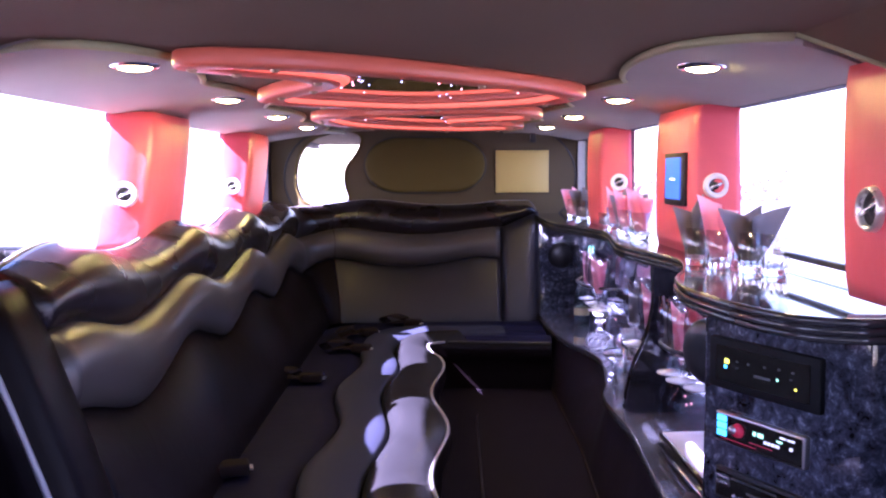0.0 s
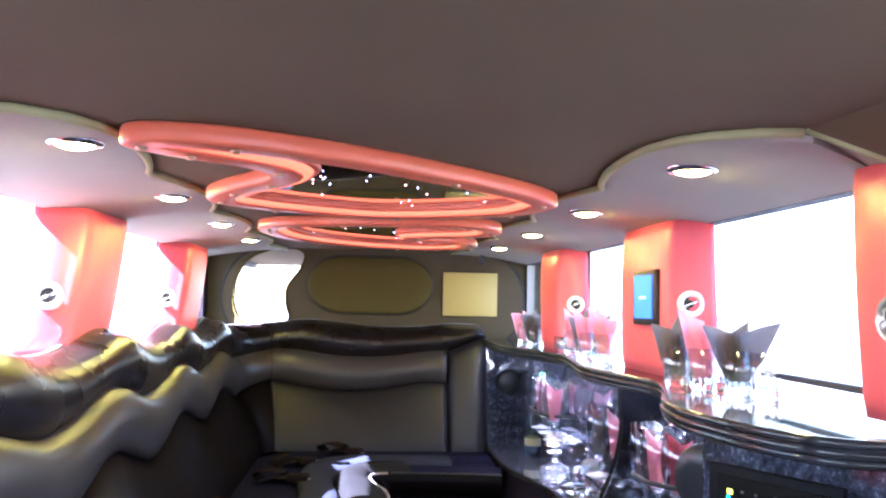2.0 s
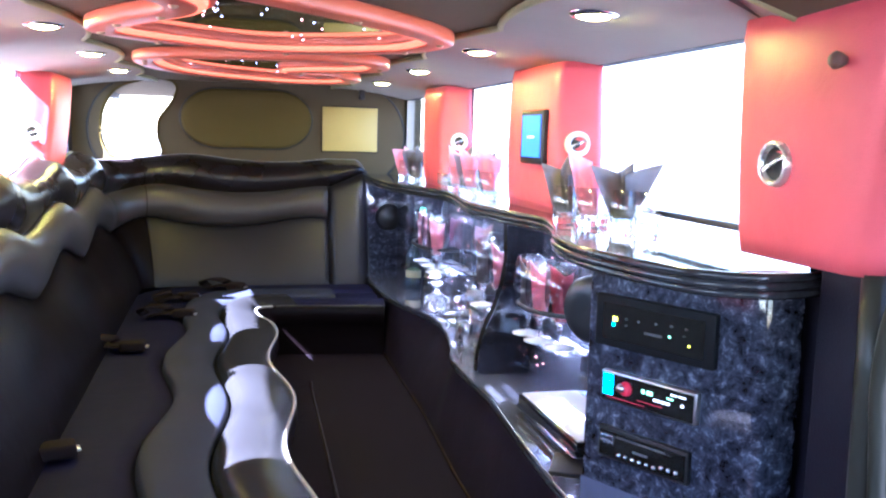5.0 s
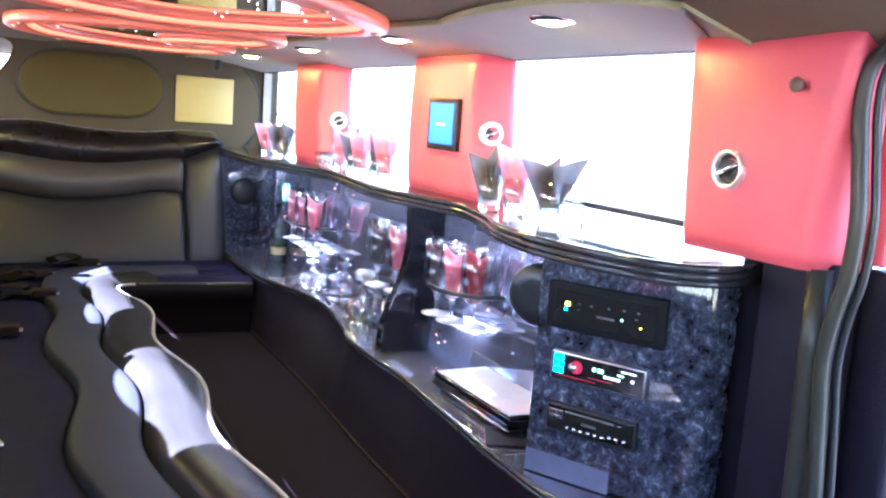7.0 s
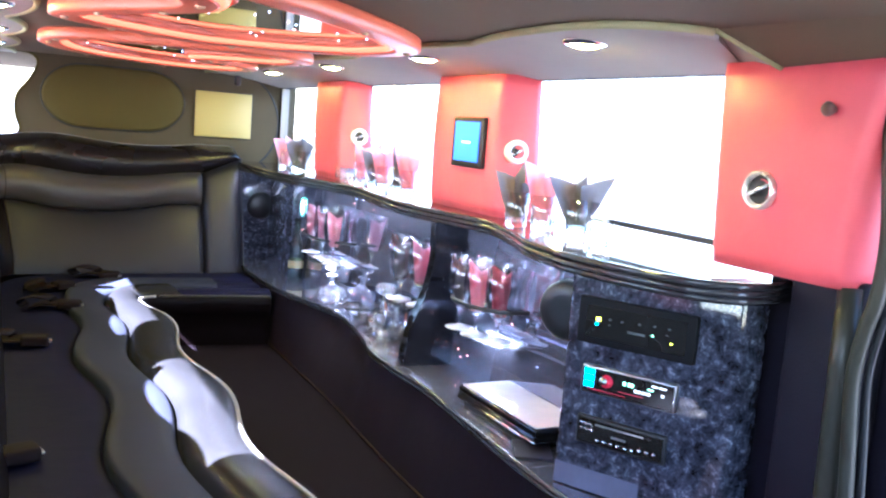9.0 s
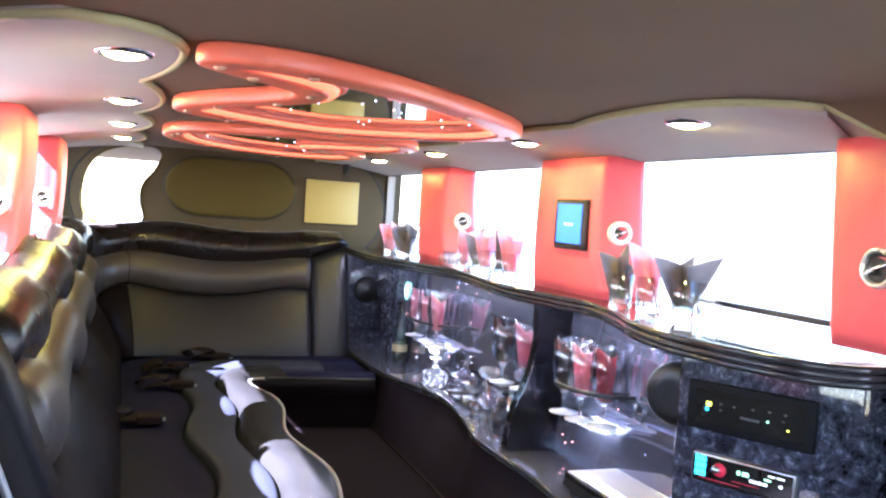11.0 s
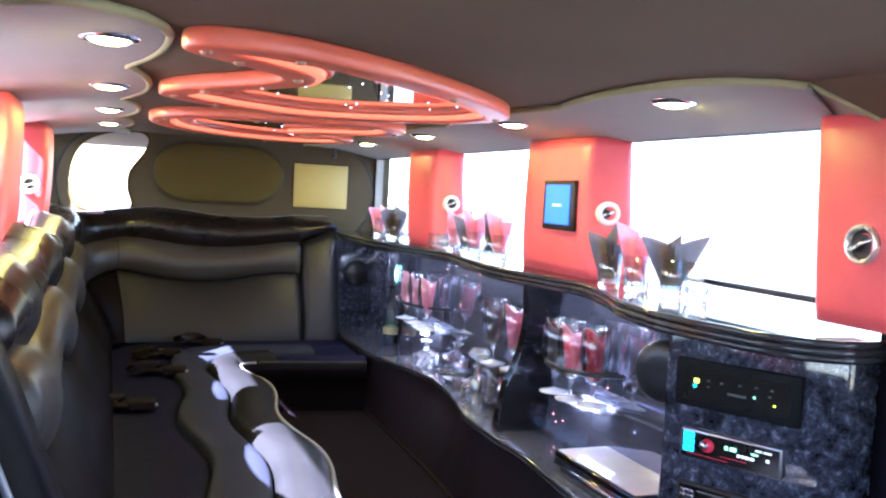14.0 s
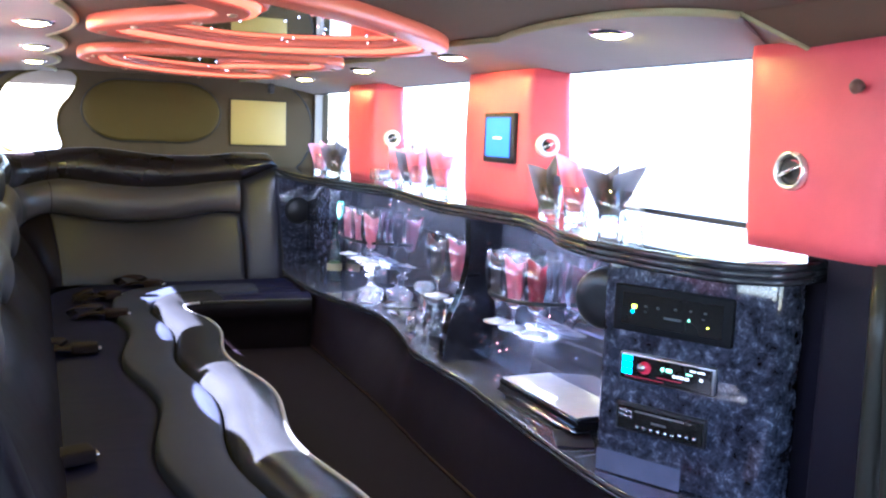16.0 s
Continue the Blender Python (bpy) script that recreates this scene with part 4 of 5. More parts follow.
# ---- bar along the right ----
TOP_EDGE = [(p.x, p.y) for p in spline([(0.55, 4.33, 0), (0.545, 3.8, 0), (0.555, 3.5, 0), (0.63, 3.17, 0), (0.655, 2.95, 0), (0.61, 2.62, 0), (0.59, 2.42, 0), (0.625, 2.17, 0), (0.643, 2.0, 0), (0.592, 1.79, 0), (0.536, 1.65, 0), (0.510, 1.50, 0), (0.518, 1.38, 0), (0.543, 1.26, 0), (0.585, 1.172, 0), (0.650, 1.135, 0), (0.72, 1.138, 0), (0.775, 1.155, 0)], 7)]
DECK_EDGE = [(p.x, p.y) for p in spline([(0.555, 4.33, 0), (0.55, 3.75, 0), (0.565, 3.45, 0), (0.635, 3.12, 0), (0.645, 2.95, 0), (0.60, 2.66, 0), (0.56, 2.5, 0), (0.555, 2.3, 0), (0.56, 2.13, 0), (0.545, 1.93, 0), (0.52, 1.6, 0), (0.515, 1.34, 0), (0.55, 1.2, 0), (0.69, 1.13, 0)], 8)]
BASE_EDGE = [(p.x, p.y) for p in spline([(0.555, 4.33, 0), (0.55, 3.75, 0), (0.545, 3.40, 0), (0.54, 3.1, 0), (0.535, 2.78, 0), (0.52, 2.5, 0), (0.508, 2.3, 0), (0.50, 2.13, 0), (0.496, 1.93, 0), (0.485, 1.6, 0), (0.48, 1.34, 0), (0.51, 1.2, 0), (0.66, 1.12, 0), (0.69, 1.12, 0)], 8)]
BASE_EDGE = [tuple(p)[:2] for p in even([(*p, 0) for p in BASE_EDGE], len(DECK_EDGE))]
DECK_EDGE = [tuple(p)[:2] for p in even([(*p, 0) for p in DECK_EDGE], len(BASE_EDGE))]
Z_TOP, Z_DECK = 0.716, 0.245


def BX(z):
    """The back mirror leans with the car's side."""
    return 0.738 + 0.033 * (z - 0.245) / 0.45


bar = thing("bar_cabinet", "long blue-black granite bar cabinet with mirrored open wells", "bar cabinet")
rows = [[(b[0], b[1], 0.0), (b[0] * 0.7 + d[0] * 0.3, b[1] * 0.7 + d[1] * 0.3, 0.07), (b[0] * 0.35 + d[0] * 0.65 + 0.004, b[1] * 0.35 + d[1] * 0.65, 0.15), (d[0] + 0.004, d[1], 0.205), (d[0] + 0.006, d[1], 0.235)] for b, d in zip(BASE_EDGE, DECK_EDGE)]
part("kick_panel", grid(rows), M_KICK, bar, "dark brown leather kick panel with a wavy top")
deck = part("deck", prism(DECK_EDGE + [(0.772, 1.13), (0.772, 4.33)], 0.222, Z_DECK), M_DECKTOP, bar, "dark mirror-polished deck", smooth=False)
part("deck_bead", tube([(*p, 0.241) for p in DECK_EDGE], 0.007, 10), M_BEAD, deck, "black gloss bead")
part("deck_bead", tube([(p[0] + 0.003, p[1], 0.228) for p in DECK_EDGE], 0.007, 10), M_BEAD, deck, "black gloss bead")
part("base_trim", tube([(p[0] - 0.004, p[1], 0.007) for p in BASE_EDGE], 0.003, 6), M_BRASS, bar, "thin brass trim at the carpet")
mirror = part("back_mirror", ([(BX(z) + d, y, z) for d in (0, 0.006) for y in (1.5, 3.93) for z in (Z_DECK - 0.005, 0.694)], brick(0, 1, 0, 1, 0, 1)[1]), M_PANEL, bar, "blue-grey gloss back panel with star lights", smooth=False)
part("end_panel", brick(0.545, 0.775, 4.315, 4.345, 0.2, 0.694), M_GRANITE, bar, "granite end panel", bevel=0.003)
part("back_panel", brick(0.742, 0.775, 3.935, 4.313, 0.24, 0.694), M_GRANITE, bar, "granite panel beside the mirror", bevel=0.003)
sp = part("end_speaker", moved(lathe([(0, 0.026), (0.02, 0.025), (0.05, 0.018), (0.062, 0.010), (0.066, 0.0)], 30), Matrix.Translation((0.695, 4.315, 0.502)) @ Matrix.Rotation(radians(90), 4, "X")), M_BLACK, bar, "black domed speaker grille")
prof = [(p.x, p.y) for p in spline([(0.765, 0.245, 0), (0.60, 0.245, 0), (0.585, 0.27, 0), (0.600, 0.36, 0), (0.640, 0.46, 0), (0.660, 0.56, 0), (0.665, 0.69, 0), (0.765, 0.69, 0)], 6)]
v, f = prism(prof, -0.018, 0.018)
part("divider", ([(x, 2.335 + z, y) for x, y, z in v], f), M_GLOSS, bar, "black gloss divider with a curved front", bevel=0.004, smooth=False)
rng = random.Random(3)
star_me = {}
for k in range(60):
    y, z = rng.uniform(1.55, 3.9), rng.uniform(0.27, 0.68)
    m = (M_STARWARM, M_STARWHITE, M_STARWARM, M_STAR)[k % 4]
    if m not in star_me:
        star = part("star_light", moved(lathe([(0, 0.0018), (0.0014, 0.0009), (0.0018, 0)], 7), Matrix.Rotation(radians(-90), 4, "Y")), m, mirror)
        star_me[m] = star.data
    else:
        star = new("star_light", star_me[m])
        star.parent = mirror
    star.location = (BX(z), y, z)

worktop = thing("bar_worktop", "polished black granite worktop with a beaded wavy edge", "worktop", at=(0, 0, Z_TOP))
part("slab", prism(TOP_EDGE + [(0.778, 4.33)], -0.022, 0.0), M_DECK, worktop, smooth=False, bevel=0.003)
part("edge_bead", tube([(*p, -0.006) for p in TOP_EDGE], 0.0075, 10), M_BEAD, worktop)
part("edge_bead", tube([(p[0] - 0.002, p[1], -0.019) for p in TOP_EDGE], 0.0075, 10), M_BEAD, worktop)
part("edge_bead", tube([(p[0] + 0.003, p[1], -0.031) for p in TOP_EDGE], 0.007, 10), M_BEAD, worktop)

# a row of small lamps under the worktop's edge lights the wells
led = thing("led_strip", "row of small white lamps under the worktop edge", "light strip", at=(0, 0, Z_TOP))
under = [p for p in TOP_EDGE if 1.62 < p[1] < 4.2]
part("strip_base", tube([(min(p[0] + 0.030, 0.735), p[1], -0.0235) for p in under], 0.005, 6, flat=0.4), M_BLACK, led)
led_me = None
for p in even([(min(q[0] + 0.030, 0.735), q[1], -0.0265) for q in under], 52):
    if led_me is None:
        bulb = part("bulb", lathe([(0, -0.005), (0.003, -0.004), (0.0045, 0.0)], 8), M_LED, led, "white bulb")
        led_me = bulb.data
    else:
        bulb = new("bulb", led_me)
        bulb.parent = led
    bulb.location = p

# column with the audio units
PA, PB = Vector((0.520, 1.50, 0)), Vector((0.690, 1.165, 0))
U = (PB - PA).normalized()
NRM = Vector((U.y, -U.x, 0))
if NRM.x > 0:
    NRM = -NRM
column = thing("audio_column", "blue-black granite column holding three car audio units", "column", at=tuple((PA + PB) / 2 + Vector((0, 0, Z_DECK))))
col_mid = (PA + PB) / 2
outline = [PA + U * 0.026 - col_mid, PB - col_mid, Vector((0.768, 1.175, 0)) - col_mid, Vector((0.768, 1.54, 0)) - col_mid]
part("body", prism([(p.x, p.y) for p in outline], 0.0, 0.694 - Z_DECK), M_GRANITE, column, bevel=0.018)
FACE = Matrix(((U.x, 0, NRM.x, 0), (U.y, 0, NRM.y, 0), (0, 1, 0, 0), (0, 0, 0, 1)))
ULEN = (PB - PA).length


def on_face(u0, u1, z0, z1, n0, n1):
    """A block on the column's face, in its own axes."""
    return moved(brick(u0 - ULEN / 2, u1 - ULEN / 2, z0 - Z_DECK, z1 - Z_DECK, n0, n1), FACE)


# thin sheet standing in for a reflection in the column's polish; no real plate
part("foot_reflection", on_face(0.036, 0.215, 0.248, 0.292, 0.0, 0.003), M_FOOTGLEAM, column, "blue-grey reflection on the polished stone, made as a thin sheet", smooth=False)


def unit(name, label, category):
    return thing(name, label, category, at=tuple(col_mid + Vector((0, 0, Z_DECK))))


M_CARPETBLACK = mat("matt_black", (0.004, 0.004, 0.005), 0.7, bump=0, spec=0.2)
eq = unit("control_panel", "black framed touch control panel with tiny lit symbols", "control panel")
part("frame", on_face(0.060, 0.297, 0.546, 0.637, 0.0, 0.014), M_CARPETBLACK, eq, bevel=0.004)
part("glass", on_face(0.078, 0.279, 0.560, 0.623, 0.0135, 0.0145), M_SMOKE, eq, "smoked glass face", smooth=False)
for k, (u, z, w, h, m) in enumerate(((0.099, 0.597, 0.010, 0.008, M_YELLOWLED), (0.098, 0.587, 0.006, 0.006, M_CYAN), (0.213, 0.586, 0.004, 0.004, M_GREENLED), (0.250, 0.578, 0.004, 0.003, M_YELLOWLED), (0.125, 0.600, 0.005, 0.003, M_MARK), (0.150, 0.600, 0.005, 0.003, M_MARK), (0.185, 0.602, 0.005, 0.003, M_MARK), (0.215, 0.604, 0.005, 0.003, M_MARK), (0.243, 0.604, 0.005, 0.003, M_MARK), (0.165, 0.583, 0.035, 0.004, M_MARK), (0.125, 0.589, 0.005, 0.002, M_MARK), (0.240, 0.592, 0.005, 0.002, M_MARK))):
    part("symbol", on_face(u, u + w, z - h / 2, z + h / 2, 0.0142, 0.0150), m, eq, smooth=False)
st = unit("car_stereo", "car stereo with cyan, red and green lit display", "car stereo")
part("body", on_face(0.080, 0.272, 0.450, 0.504, 0.0, 0.014), M_STEEL, st, "silver rim", bevel=0.003)
part("face", on_face(0.084, 0.268, 0.454, 0.500, 0.013, 0.016), M_SMOKE, st, "black face", smooth=False)
for u, z, w, h, m in [(0.088 + 0.011 * i, 0.494 - 0.013 * j, 0.009, 0.010, M_CYAN) for i in range(2) for j in range(3)]:
    part("key", on_face(u, u + w, z - h / 2, z + h / 2, 0.016, 0.018), m, st, "cyan lit key", smooth=False)
knob = part("dial", moved(lathe([(0, 0.010), (0.009, 0.009), (0.0115, 0.005), (0.0125, 0)], 24), FACE @ Matrix.Translation((0.135 - ULEN / 2, 0.480 - Z_DECK, 0.016))), M_REDLED, st, "red lit dial")
part("dial_cap", moved(lathe([(0, 0.017), (0.006, 0.016), (0.008, 0.011)], 18), FACE @ Matrix.Translation((0.132 - ULEN / 2, 0.482 - Z_DECK, 0.016))), M_STEEL, knob)
for u, z, w, h, m in ((0.168, 0.484, 0.006, 0.007, M_GREENLED), (0.178, 0.484, 0.012, 0.007, M_GREENLED), (0.192, 0.475, 0.006, 0.005, M_WHITELED), (0.200, 0.475, 0.005, 0.005, M_WHITELED), (0.207, 0.475, 0.007, 0.005, M_WHITELED), (0.216, 0.475, 0.008, 0.005, M_WHITELED), (0.225, 0.492, 0.012, 0.003, M_WHITELED), (0.240, 0.492, 0.014, 0.003, M_WHITELED), (0.218, 0.484, 0.012, 0.003, M_GREENLED), (0.245, 0.478, 0.006, 0.005, M_WHITELED), (0.095, 0.459, 0.08, 0.0012, M_REDLED), (0.160, 0.466, 0.05, 0.0012, M_REDLED)):
    part("display_mark", on_face(u, u + w, z - h / 2, z + h / 2, 0.016, 0.0166), m, st, smooth=False)
dv = unit("disc_player", "black disc player with a row of small chrome keys", "disc player")
part("body", on_face(0.078, 0.262, 0.346, 0.402, 0.0, 0.012), M_BLACK, dv, bevel=0.003)
part("face", on_face(0.084, 0.258, 0.352, 0.396, 0.011, 0.014), M_SMOKE, dv, smooth=False)
part("slot", on_face(0.12, 0.235, 0.388, 0.391, 0.014, 0.0146), M_STEEL, dv, smooth=False)
for i in range(3):
    for j in range(2):
        part("key", on_face(0.086 + 0.010 * i, 0.0945 + 0.010 * i, 0.372 + 0.010 * j, 0.380 + 0.010 * j, 0.013, 0.018), M_CHROME, dv, "chrome key", bevel=0.001)
for i in range(9):
    part("button", moved(lathe([(0, 0.004), (0.003, 0.003), (0.0038, 0)], 10), FACE @ Matrix.Translation((0.126 + 0.0145 * i - ULEN / 2, 0.359 + (0.004 if i > 5 else 0) - Z_DECK, 0.014))), M_CHROME, dv)
part("mark", on_face(0.155, 0.185, 0.371, 0.375, 0.014, 0.0146), M_MARK, dv, smooth=False)
pod = thing("side_speaker", "black oval speaker pod on the column's edge", "speaker", at=tuple(PA + U * 0.012 + NRM * 0.006 + Vector((0, 0, 0.592))))
pod.matrix_world = Matrix.Translation(PA + U * 0.012 - NRM * 0.03 + Vector((0, 0, 0.592))) @ FACE
part("cone", lathe([(0, 0.012), (0.03, 0.014), (0.055, 0.010), (0.062, 0.002), (0.064, -0.03), (0.0, -0.03)], 28), M_BLACK, pod)


# ---- glasses, napkins, decanters ----
def tumbler(x, y, z, r=0.030, h=0.085):
    ob = thing("tumbler", "clear fluted glass tumbler on the black stone bar", "glass", "tumblers on the bar", at=(x, y, z))
    part("bowl", lathe([(r * 0.93, h * 0.5), (r, h), (r - 0.0018, h + 0.0008), (r * 0.87, h * 0.5)], 28), M_THIN, ob)
    # fluted lower half
    rows = []
    for q, v in ((0.0, 0.001), (0.76, 0.001), (0.84, 0.005), (0.90, h * 0.30), (0.935, h * 0.5), (0.86, h * 0.5), (0.80, h * 0.32), (0.70, 0.014), (0.0, 0.012)):
        deep = 0.05 if 0.004 < v < h * 0.45 and q > 0.83 else 0.0
        rows.append([(max(1e-4, r * q * (1 - deep * (k % 2))) * math.cos(math.pi * k / 12), max(1e-4, r * q * (1 - deep * (k % 2))) * math.sin(math.pi * k / 12), v) for k in range(24)])
    part("fluted_base", grid(rows, False, True), M_CRYSTAL, ob, "fluted glass base", smooth=False)
    return ob


def goblet(x, y, z, h=0.205, r=0.041):
    ob = thing("goblet", "stemmed clear wine glass holding a folded napkin", "glass", "goblets in the bar", at=(x, y, z))
    # the foot is glass; its white glare under the lamps is put into the colour
    part("foot", lathe([(0, 0.0), (0.039, 0.0), (0.040, 0.0025), (0.014, 0.008), (0.0045, 0.012)], 24), M_FOOTLIT, ob, "glass foot with the lamps' white glare in its colour")
    part("stem", lathe([(0.0045, 0.012), (0.004, h * 0.16), (0.006, h * 0.24), (0.011, h * 0.27), (0.0, h * 0.285)], 12), M_GLASS, ob)
    part("bowl", lathe([(0.004, h * 0.262), (0.020, h * 0.31), (r * 0.80, h * 0.42), (r * 0.97, h * 0.56), (r, h * 0.70), (r * 0.90, h), (r * 0.87, h), (r * 0.95, h * 0.70), (r * 0.92, h * 0.56), (r * 0.75, h * 0.435), (0.016, h * 0.33), (0.0, h * 0.305)], 28), M_THIN, ob)
    return ob


# leaves of folded napkins: way it faces, distance out, foot from and to, near top corner and its height, far top corner and its height
FAN = [(233, 0.004, -0.018, 0.003, -0.072, 0.106, -0.006, 0.094), (233, 0.002, -0.003, 0.018, -0.004, 0.084, 0.078, 0.118), (236, -0.008, -0.014, 0.014, -0.024, 0.094, 0.016, 0.116), (60, 0.004, -0.014, 0.014, -0.036, 0.088, 0.036, 0.092)]
SPIKE = [(233, 0.003, -0.018, 0.008, -0.058, 0.104, -0.004, 0.094), (230, 0.0, -0.010, 0.016, -0.014, 0.092, 0.012, 0.134), (238, -0.006, -0.004, 0.017, -0.002, 0.088, 0.034, 0.070)]
SAIL = [(233, 0.003, -0.014, 0.016, -0.052, 0.134, 0.002, 0.116), (238, -0.008, -0.012, 0.018, -0.026, 0.104, 0.036, 0.098), (60, 0.004, -0.014, 0.014, -0.03, 0.10, 0.03, 0.10)]
TULIP = [(233, 0.003, -0.018, 0.005, -0.050, 0.136, 0.002, 0.098), (230, 0.002, -0.004, 0.018, -0.002, 0.098, 0.044, 0.142), (238, -0.008, -0.012, 0.012, -0.03, 0.10, 0.03, 0.105)]
STAR = [(233, 0.003, -0.016, 0.005, -0.062, 0.112, -0.008, 0.118), (233, 0.001, -0.005, 0.016, -0.004, 0.130, 0.050, 0.104), (238, -0.008, -0.012, 0.012, -0.03, 0.10, 0.03, 0.095)]
BUD = [(233, 0.006, -0.013, 0.013, -0.030, 0.132, 0.026, 0.088), (238, -0.006, -0.012, 0.014, -0.020, 0.100, 0.032, 0.112), (60, 0.006, -0.012, 0.012, -0.028, 0.09, 0.028, 0.10)]


def napkin(x, y, z, material, leaves, rz=0, r=0.012, label=""):
    """A folded cloth standing in a glass: gathered below, each leaf opening to a slanted top edge."""
    ob = thing("napkin", label or "folded %s napkin standing in a glass" % {M_PINK: "pink", M_CRIMSON: "dull red"}.get(material, "black"), "napkin", "napkins in the glasses", at=(x, y, z), rz=rz)
    verts, faces = [], []
    for az, out, l0, r0, l1, lh, r1, rh in leaves:
        c, q = math.cos(radians(az)), math.sin(radians(az))
        rows = []
        for i in range(11):
            u = i / 10
            row = []
            for j in range(9):
                w = j / 8
                k = 2 * w - 1
                swell = u ** 0.85
                e = (l0 + (r0 - l0) * w) * (1 - swell) + (l1 + (r1 - l1) * w) * swell
                zz = (lh + (rh - lh) * w) * u + 0.004 * math.sin(3 * w + az) * u * u
                d = r * 0.5 + out + 0.010 * (1 - k * k) * (0.4 + u) - 0.010 * u * k * k + 0.0022 * math.sin(7 * u + 8 * w)
                row.append((c * d - q * e, q * d + c * e, zz))
            rows.append(row)
        v, f = grid(rows, base=len(verts))
        verts, faces = verts + v, faces + f
    mesh_ob("cloth", verts, faces, material, ob, solid=0.0022)
    return ob


def decanter(x, y, z, s=1.0, square=False):
    ob = thing("decanter", "squat cut-crystal decanter with a faceted stopper", "decanter", "decanters in the bar", at=(x, y, z), rz=20)
    prof = [(0, 0.002), (0.054, 0.002), (0.058, 0.008), (0.053, 0.016), (0.059, 0.024), (0.059, 0.046), (0.053, 0.056), (0.024, 0.068), (0.014, 0.078), (0.013, 0.100), (0.024, 0.106), (0.022, 0.112), (0.010, 0.112), (0.010, 0.08), (0.040, 0.052), (0.048, 0.042), (0.048, 0.014), (0, 0.012)]
    n = 16 if square else 28
    rows = []
    for i, (q, h) in enumerate(prof):
        cut = 0.09 if 2 <= i <= 6 else 0.0
        rows.append([(max(1e-4, q * s * (1 - cut * ((k + i) % 2))) * math.cos(2 * math.pi * k / n), max(1e-4, q * s * (1 - cut * ((k + i) % 2))) * math.sin(2 * math.pi * k / n), h * s) for k in range(n)])
    part("body", grid(rows, False, True), M_CRYSTAL, ob, smooth=False)
    part("stopper", lathe([(0, 0.110 * s), (0.009 * s, 0.110 * s), (0.010 * s, 0.124 * s), (0.030 * s, 0.134 * s), (0.034 * s, 0.148 * s), (0.026 * s, 0.162 * s), (0, 0.164 * s)], 8), M_FROSTED, ob, "faceted crystal stopper", smooth=False)
    return ob


def bottle(x, y, z):
    ob = thing("bottle", "slim pale green glass bottle with a small ochre label", "bottle", at=(x, y, z))
    part("glass", lathe([(0, 0.001), (0.030, 0.001), (0.033, 0.006), (0.033, 0.13), (0.026, 0.16), (0.013, 0.19), (0.012, 0.25), (0.015, 0.255), (0.015, 0.265), (0.010, 0.265), (0.010, 0.2), (0.029, 0.13), (0.029, 0.008), (0, 0.008)], 24), M_GREENGLASS, ob)
    part("paper_label", lathe([(0.0338, 0.05), (0.0338, 0.082)], 24), mat("paper_label", (0.34, 0.30, 0.16), 0.7, bump=0), ob)


ZT = Z_TOP
# near group on the worktop
for x, y in ((0.640, 1.865), (0.668, 1.795), (0.708, 1.712), (0.738, 1.660), (0.715, 1.850)):
    tumbler(x, y, ZT)
napkin(0.640, 1.865, ZT + 0.026, M_NAVY, SPIKE)
napkin(0.668, 1.795, ZT + 0.026, M_PINK, SAIL)
napkin(0.708, 1.712, ZT + 0.026, M_NAVY, FAN, label="wide fanned black napkin standing in a glass")
# middle group
for k, (m, leaves, turn) in enumerate(((M_PINK, SAIL, 5), (M_NAVY, BUD, -10), (M_PINK, TULIP, 12), (M_NAVY, SPIKE, 0), (M_PINK, BUD, 15))):
    x, y = 0.69 + 0.014 * (k % 2), 2.60 + 0.10 * k
    tumbler(x, y, ZT)
    napkin(x, y, ZT + 0.026, m, leaves, turn)
for k in range(4):
    tumbler(0.70, 3.09 + 0.05 * k, ZT, 0.021, 0.055)
# far group
for k, (x, y) in enumerate(((0.69, 3.92), (0.715, 3.82), (0.70, 3.72), (0.735, 3.66))):
    tumbler(x, y, ZT)
napkin(0.69, 3.92, ZT + 0.012, M_PINK, STAR)
napkin(0.715, 3.82, ZT + 0.012, M_NAVY, SPIKE, 20)
napkin(0.70, 3.72, ZT + 0.012, M_NAVY, STAR, 10)


def glass_rack(y0, y1, shelf_z, rail_z):
    """A clear shelf on the back mirror with a black rail that holds the goblets."""
    ob = thing("glass_rack", "clear glass shelf with a black goblet rail", "glass rack", "glass racks in the bar", at=(0.747, (y0 + y1) / 2, shelf_z))
    w = (y1 - y0) / 2
    part("shelf", prism([(0.0, -w), (-0.055, -w), (-0.085, -w * 0.6), (-0.092, 0), (-0.085, w * 0.6), (-0.055, w), (0.0, w)], -0.006, 0.0), M_SHELF, ob, "clear glass shelf", smooth=False)
    part("rail", tube(spline([(0.0, -w, rail_z - shelf_z), (-0.07, -w * 0.85, rail_z - shelf_z), (-0.115, -w * 0.4, rail_z - shelf_z), (-0.12, 0, rail_z - shelf_z), (-0.115, w * 0.4, rail_z - shelf_z), (-0.07, w * 0.85, rail_z - shelf_z), (0.0, w, rail_z - shelf_z)], 6), 0.006, 8), M_BLACK, ob, "black goblet rail")
    # added glowing bar that brightens the panel and lid; no such fitting is known
    lamp = part("lamp", brick(-0.034, -0.016, -w * 0.62, w * 0.62, -0.018, -0.008), M_SHELFFILL, ob, "slim white fill light added under the back of the shelf", bevel=0.002)
    for end in (-1, 1):
        part("fill_cap", brick(-0.037, -0.013, end * w * 0.62 - 0.006, end * w * 0.62 + 0.006, -0.020, -0.006), M_CHROME, lamp, bevel=0.002)


